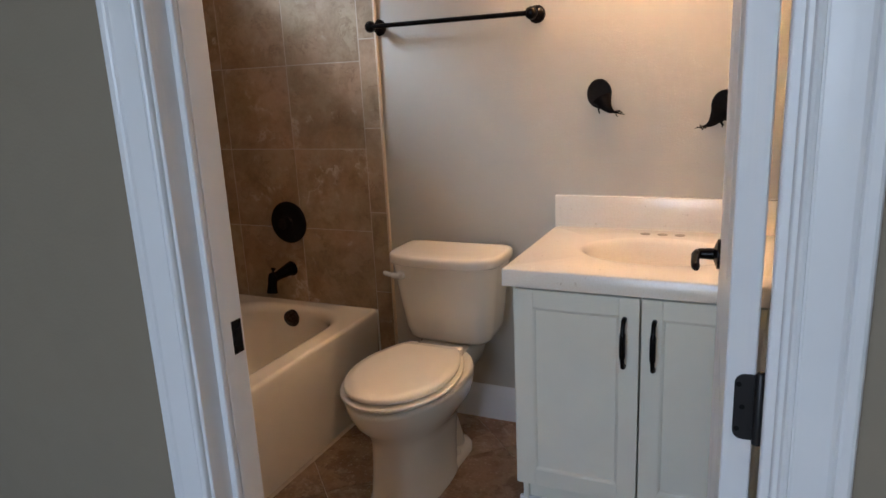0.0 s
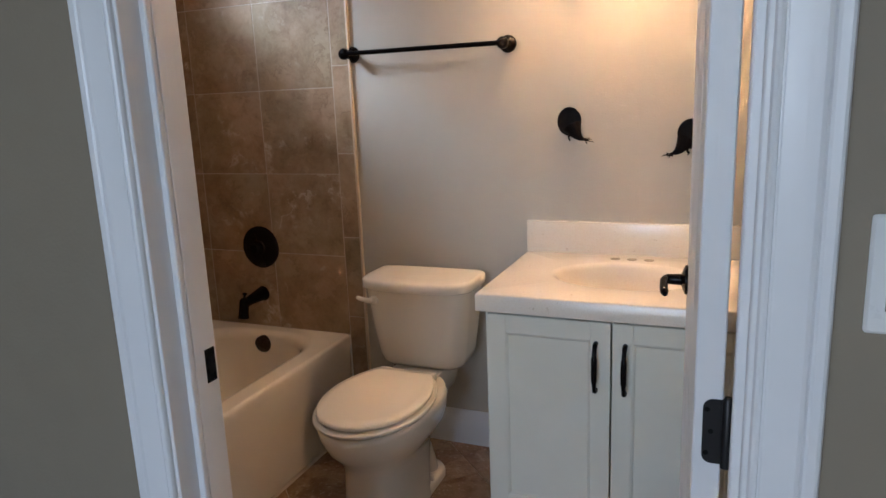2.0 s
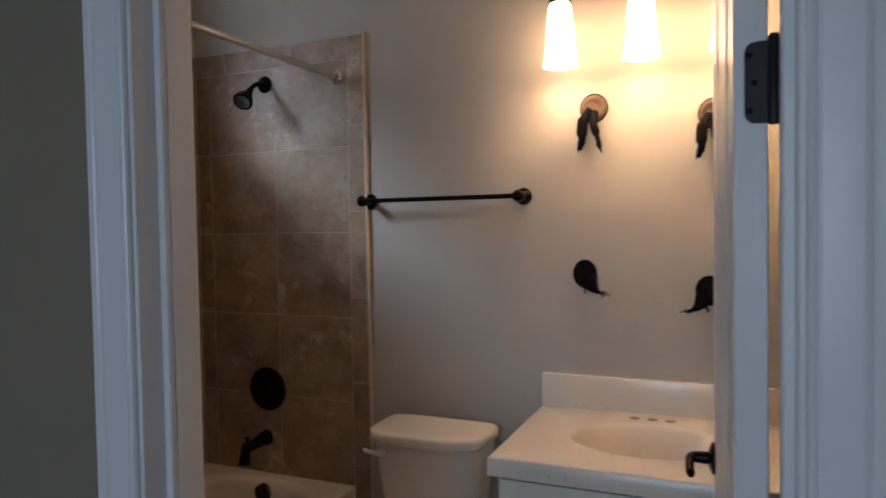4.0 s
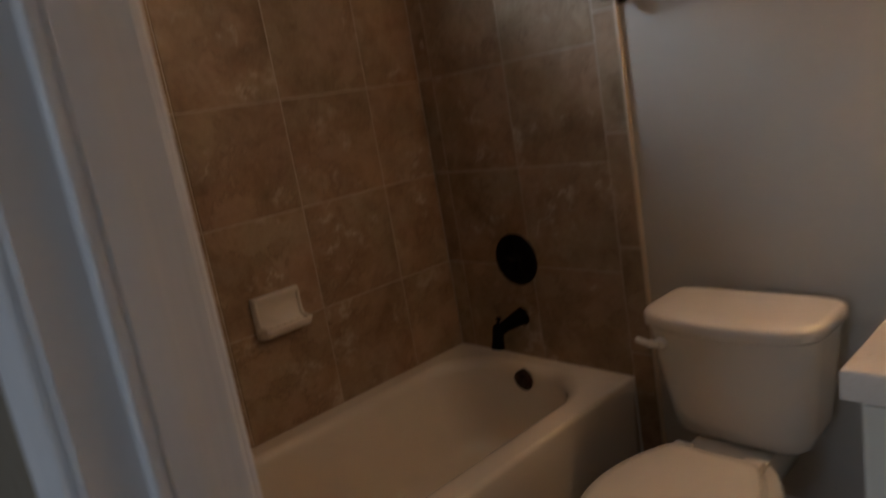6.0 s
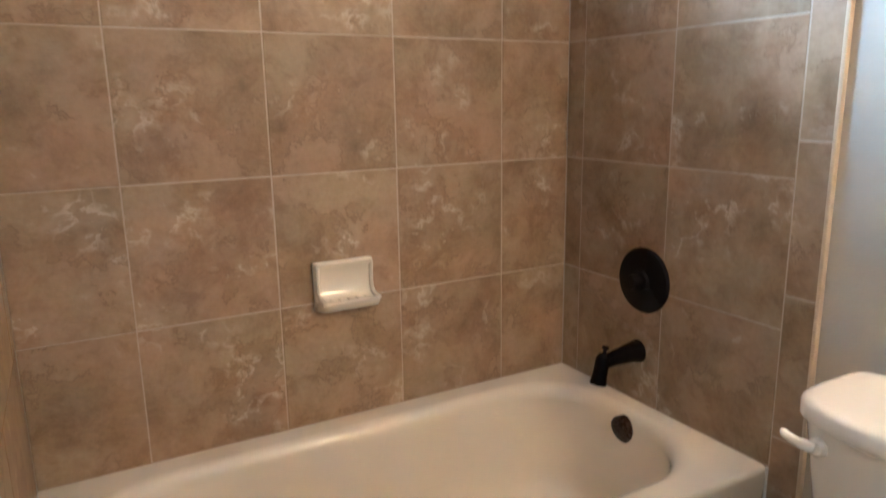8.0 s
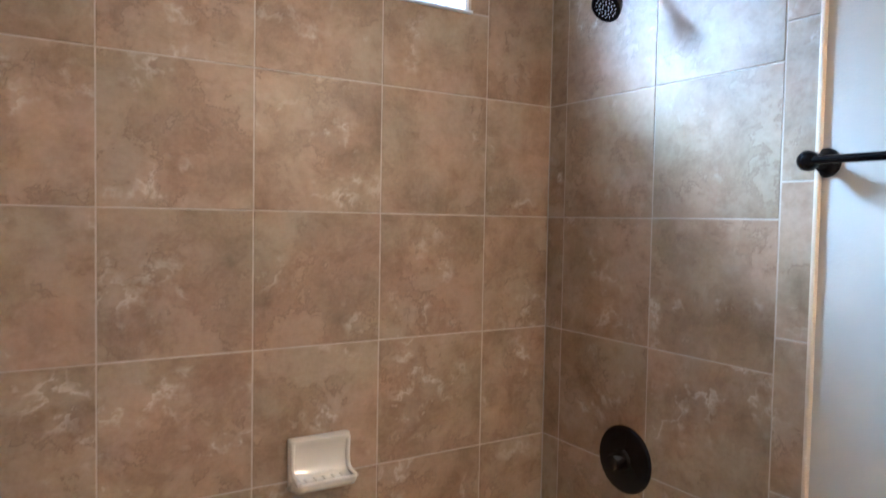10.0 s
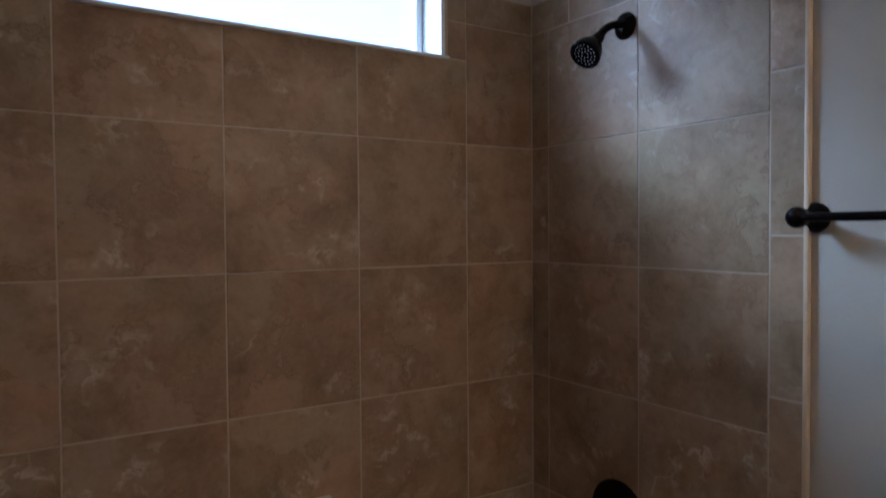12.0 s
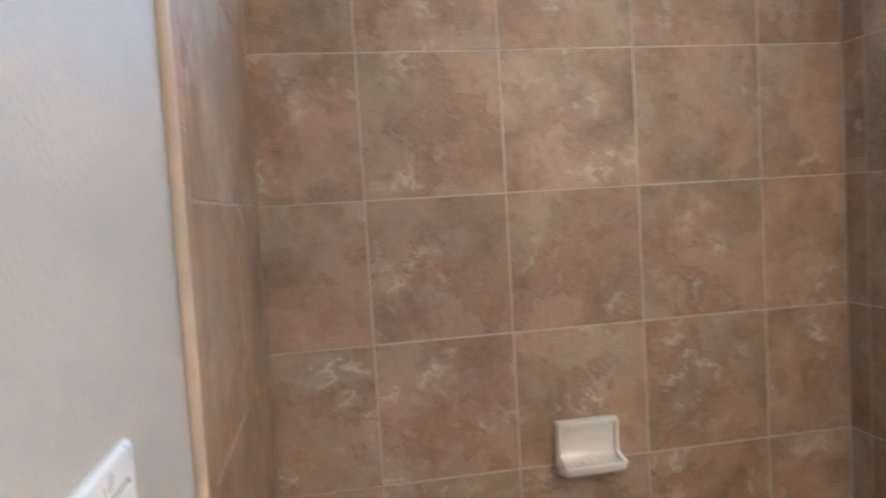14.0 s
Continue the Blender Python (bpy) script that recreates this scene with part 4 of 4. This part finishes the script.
def tile_mesh(w, h, material_, depth=0.010):
    """A slab w by h with eased front edges, its face at z = 0, centred."""
    key = (round(w, 4), round(h, 4), material_.name)
    if key not in shared:
        e = 0.0014
        bm = bmesh.new()
        loops = []
        for dx, z in ((0, -depth), (0, -e), (e, 0)):
            loops.append([Vector((sx * (w / 2 - dx), sy * (h / 2 - dx), z)) for sx, sy in ((-1, -1), (1, -1), (1, 1), (-1, 1))])
        loft(bm, loops)
        shared[key] = mesh_from("tile", bm, material_, 20)
    return shared[key]


def lay(parent, u0, u1, v0, v1, place, material_):
    """One tile filling a cell, less the joint; place turns (u, v, out) into a pose."""
    w, h = u1 - u0 - JOINT, v1 - v0 - JOINT
    if w < 0.006 or h < 0.006:
        return
    ob = new("tile", tile_mesh(w, h, material_))
    ob.parent = parent
    jolt = random.Random(round(u0 * 977 + v0 * 131, 3))
    ob.matrix_world = place((u0 + u1) / 2, (v0 + v1) / 2) @ pose(0, 0, jolt.uniform(-0.0006, 0.0004), jolt.uniform(-0.05, 0.05), jolt.uniform(-0.05, 0.05), 0)


ROWS = [0.410, 0.740, 1.073, 1.406, 1.739, 2.072, 2.160]
beds = {}
for nm, bxs in (("tile_bed_left", [(-0.010, -0.0012, -1.472, 0, 0.40, WIN_Z0), (-0.010, -0.0012, -1.472, WIN_Y0, WIN_Z0, 2.162), (-0.010, -0.0012, WIN_Y1, 0, WIN_Z0, 2.162)]),
                ("tile_bed_back", [(-0.0012, 0.824, 0.0012, DRY - 0.0002, 0.0, 2.162)]),
                ("tile_bed_foot", [(-0.0012, 0.824, -1.4798, -1.4732, 0.0, 2.162)])):
    beds[nm] = tagged(part(nm, wall_boxes(bxs), GROUT), "stone-look wall tile with light grout round the tub", "tile wall", kind="structure")


def on_left(u, v):      # u = y, v = z, facing +x
    return Matrix.Translation((0, u, v)) @ Matrix(((0, 0, 1, 0), (1, 0, 0, 0), (0, 1, 0, 0), (0, 0, 0, 1)))


def on_back(u, v):      # u = x, v = z, facing -y
    return Matrix.Translation((u, 0, v)) @ pose(0, 0, 0, 90, 0, 0)


def on_foot(u, v):      # u = -x, v = z, facing +y
    return Matrix.Translation((-u, -1.472, v)) @ Matrix(((-1, 0, 0, 0), (0, 0, 1, 0), (0, 1, 0, 0), (0, 0, 0, 1)))


LEFT_COLS = [-1.472, -1.235, -0.902, -0.569, -0.236, 0.0]
for u0, u1 in zip(LEFT_COLS, LEFT_COLS[1:]):
    for v0, v1 in zip(ROWS, ROWS[1:]):
        if v1 <= WIN_Z0:
            lay(beds["tile_bed_left"], u0, u1, v0, v1, on_left, TILE)
            continue
        if v0 < WIN_Z0:
            lay(beds["tile_bed_left"], u0, u1, v0, WIN_Z0 - 0.002 if u1 > WIN_Y0 and u0 < WIN_Y1 else v1, on_left, TILE)
        lo = max(v0, WIN_Z0)
        for a, b in ((u0, min(u1, WIN_Y0 - 0.008)), (max(u0, WIN_Y1 + 0.008), u1)):
            if b - a > 0.01 and not (v0 < WIN_Z0 and not (u1 > WIN_Y0 and u0 < WIN_Y1)):
                lay(beds["tile_bed_left"], a, b, lo, v1, on_left, TILE)

for bed, place, sign in (("tile_bed_back", on_back, 1), ("tile_bed_foot", on_foot, -1)):
    cols = [0.0, 0.071, 0.402, 0.746]
    for u0, u1 in zip(cols, cols[1:]):
        for v0, v1 in zip(ROWS[:-1], ROWS[1:-1]):
            lay(beds[bed], *sorted((sign * u0, sign * u1)), v0, v1, place, TILE)
    tops = [0.0, 0.155, 0.488, 0.746]
    for u0, u1 in zip(tops, tops[1:]):
        lay(beds[bed], *sorted((sign * u0, sign * u1)), ROWS[-2], ROWS[-1], place, TILE)
    strip = [0.0, 0.155, 0.488, 0.820, 1.153, 1.486, 1.820, 2.160]
    for v0, v1 in zip(strip, strip[1:]):
        lay(beds[bed], *sorted((sign * 0.746, sign * 0.824)), v0, v1, place, TILE)

# floor tiles, laid diagonally: one joint runs through (x - y) = 1.555
floor_bed = bpy.data.objects["floor"]
S2 = math.sqrt(0.5)
PITCH = 0.333


def clip(poly, inside, cross):
    out = []
    for a, b in zip(poly, poly[1:] + poly[:1]):
        if inside(a):
            out.append(a)
        if inside(a) != inside(b):
            out.append(cross(a, b))
    return out


def clipped(poly):
    for axis, limit, sgn in ((0, 0.742, 1), (0, RIGHT_X, -1), (1, IN_Y - 0.114, 1), (1, DRY, -1)):
        if len(poly) < 3:
            return []
        poly = clip(poly, lambda p: sgn * (p[axis] - limit) >= 0, lambda a, b: a + (b - a) * ((limit - a[axis]) / (b[axis] - a[axis])))
    return poly if len(poly) >= 3 else []


for i in range(-10, 14):
    for j in range(-14, 12):
        p0, q0 = 1.100 + i * PITCH, 0.16 + j * PITCH
        corners = [(p0 + JOINT / 2, q0 + JOINT / 2), (p0 + PITCH - JOINT / 2, q0 + JOINT / 2), (p0 + PITCH - JOINT / 2, q0 + PITCH - JOINT / 2), (p0 + JOINT / 2, q0 + PITCH - JOINT / 2)]
        poly = clipped([Vector(((p + q) * S2, (q - p) * S2)) for p, q in corners])
        if not poly:
            continue
        c = sum(poly, Vector((0, 0))) / len(poly)
        loops = [[Vector((p.x - c.x, p.y - c.y, z)) for p in poly] for z in (-0.008, -0.001)]
        loops.append([Vector(((p.x - c.x) * 0.994, (p.y - c.y) * 0.994, 0)) for p in poly])
        ob = new("tile", mesh_from("floor_tile", loft(bmesh.new(), loops), FLOOR_TILE, 20))
        ob.parent = floor_bed
        ob.location = (c.x, c.y, 0)
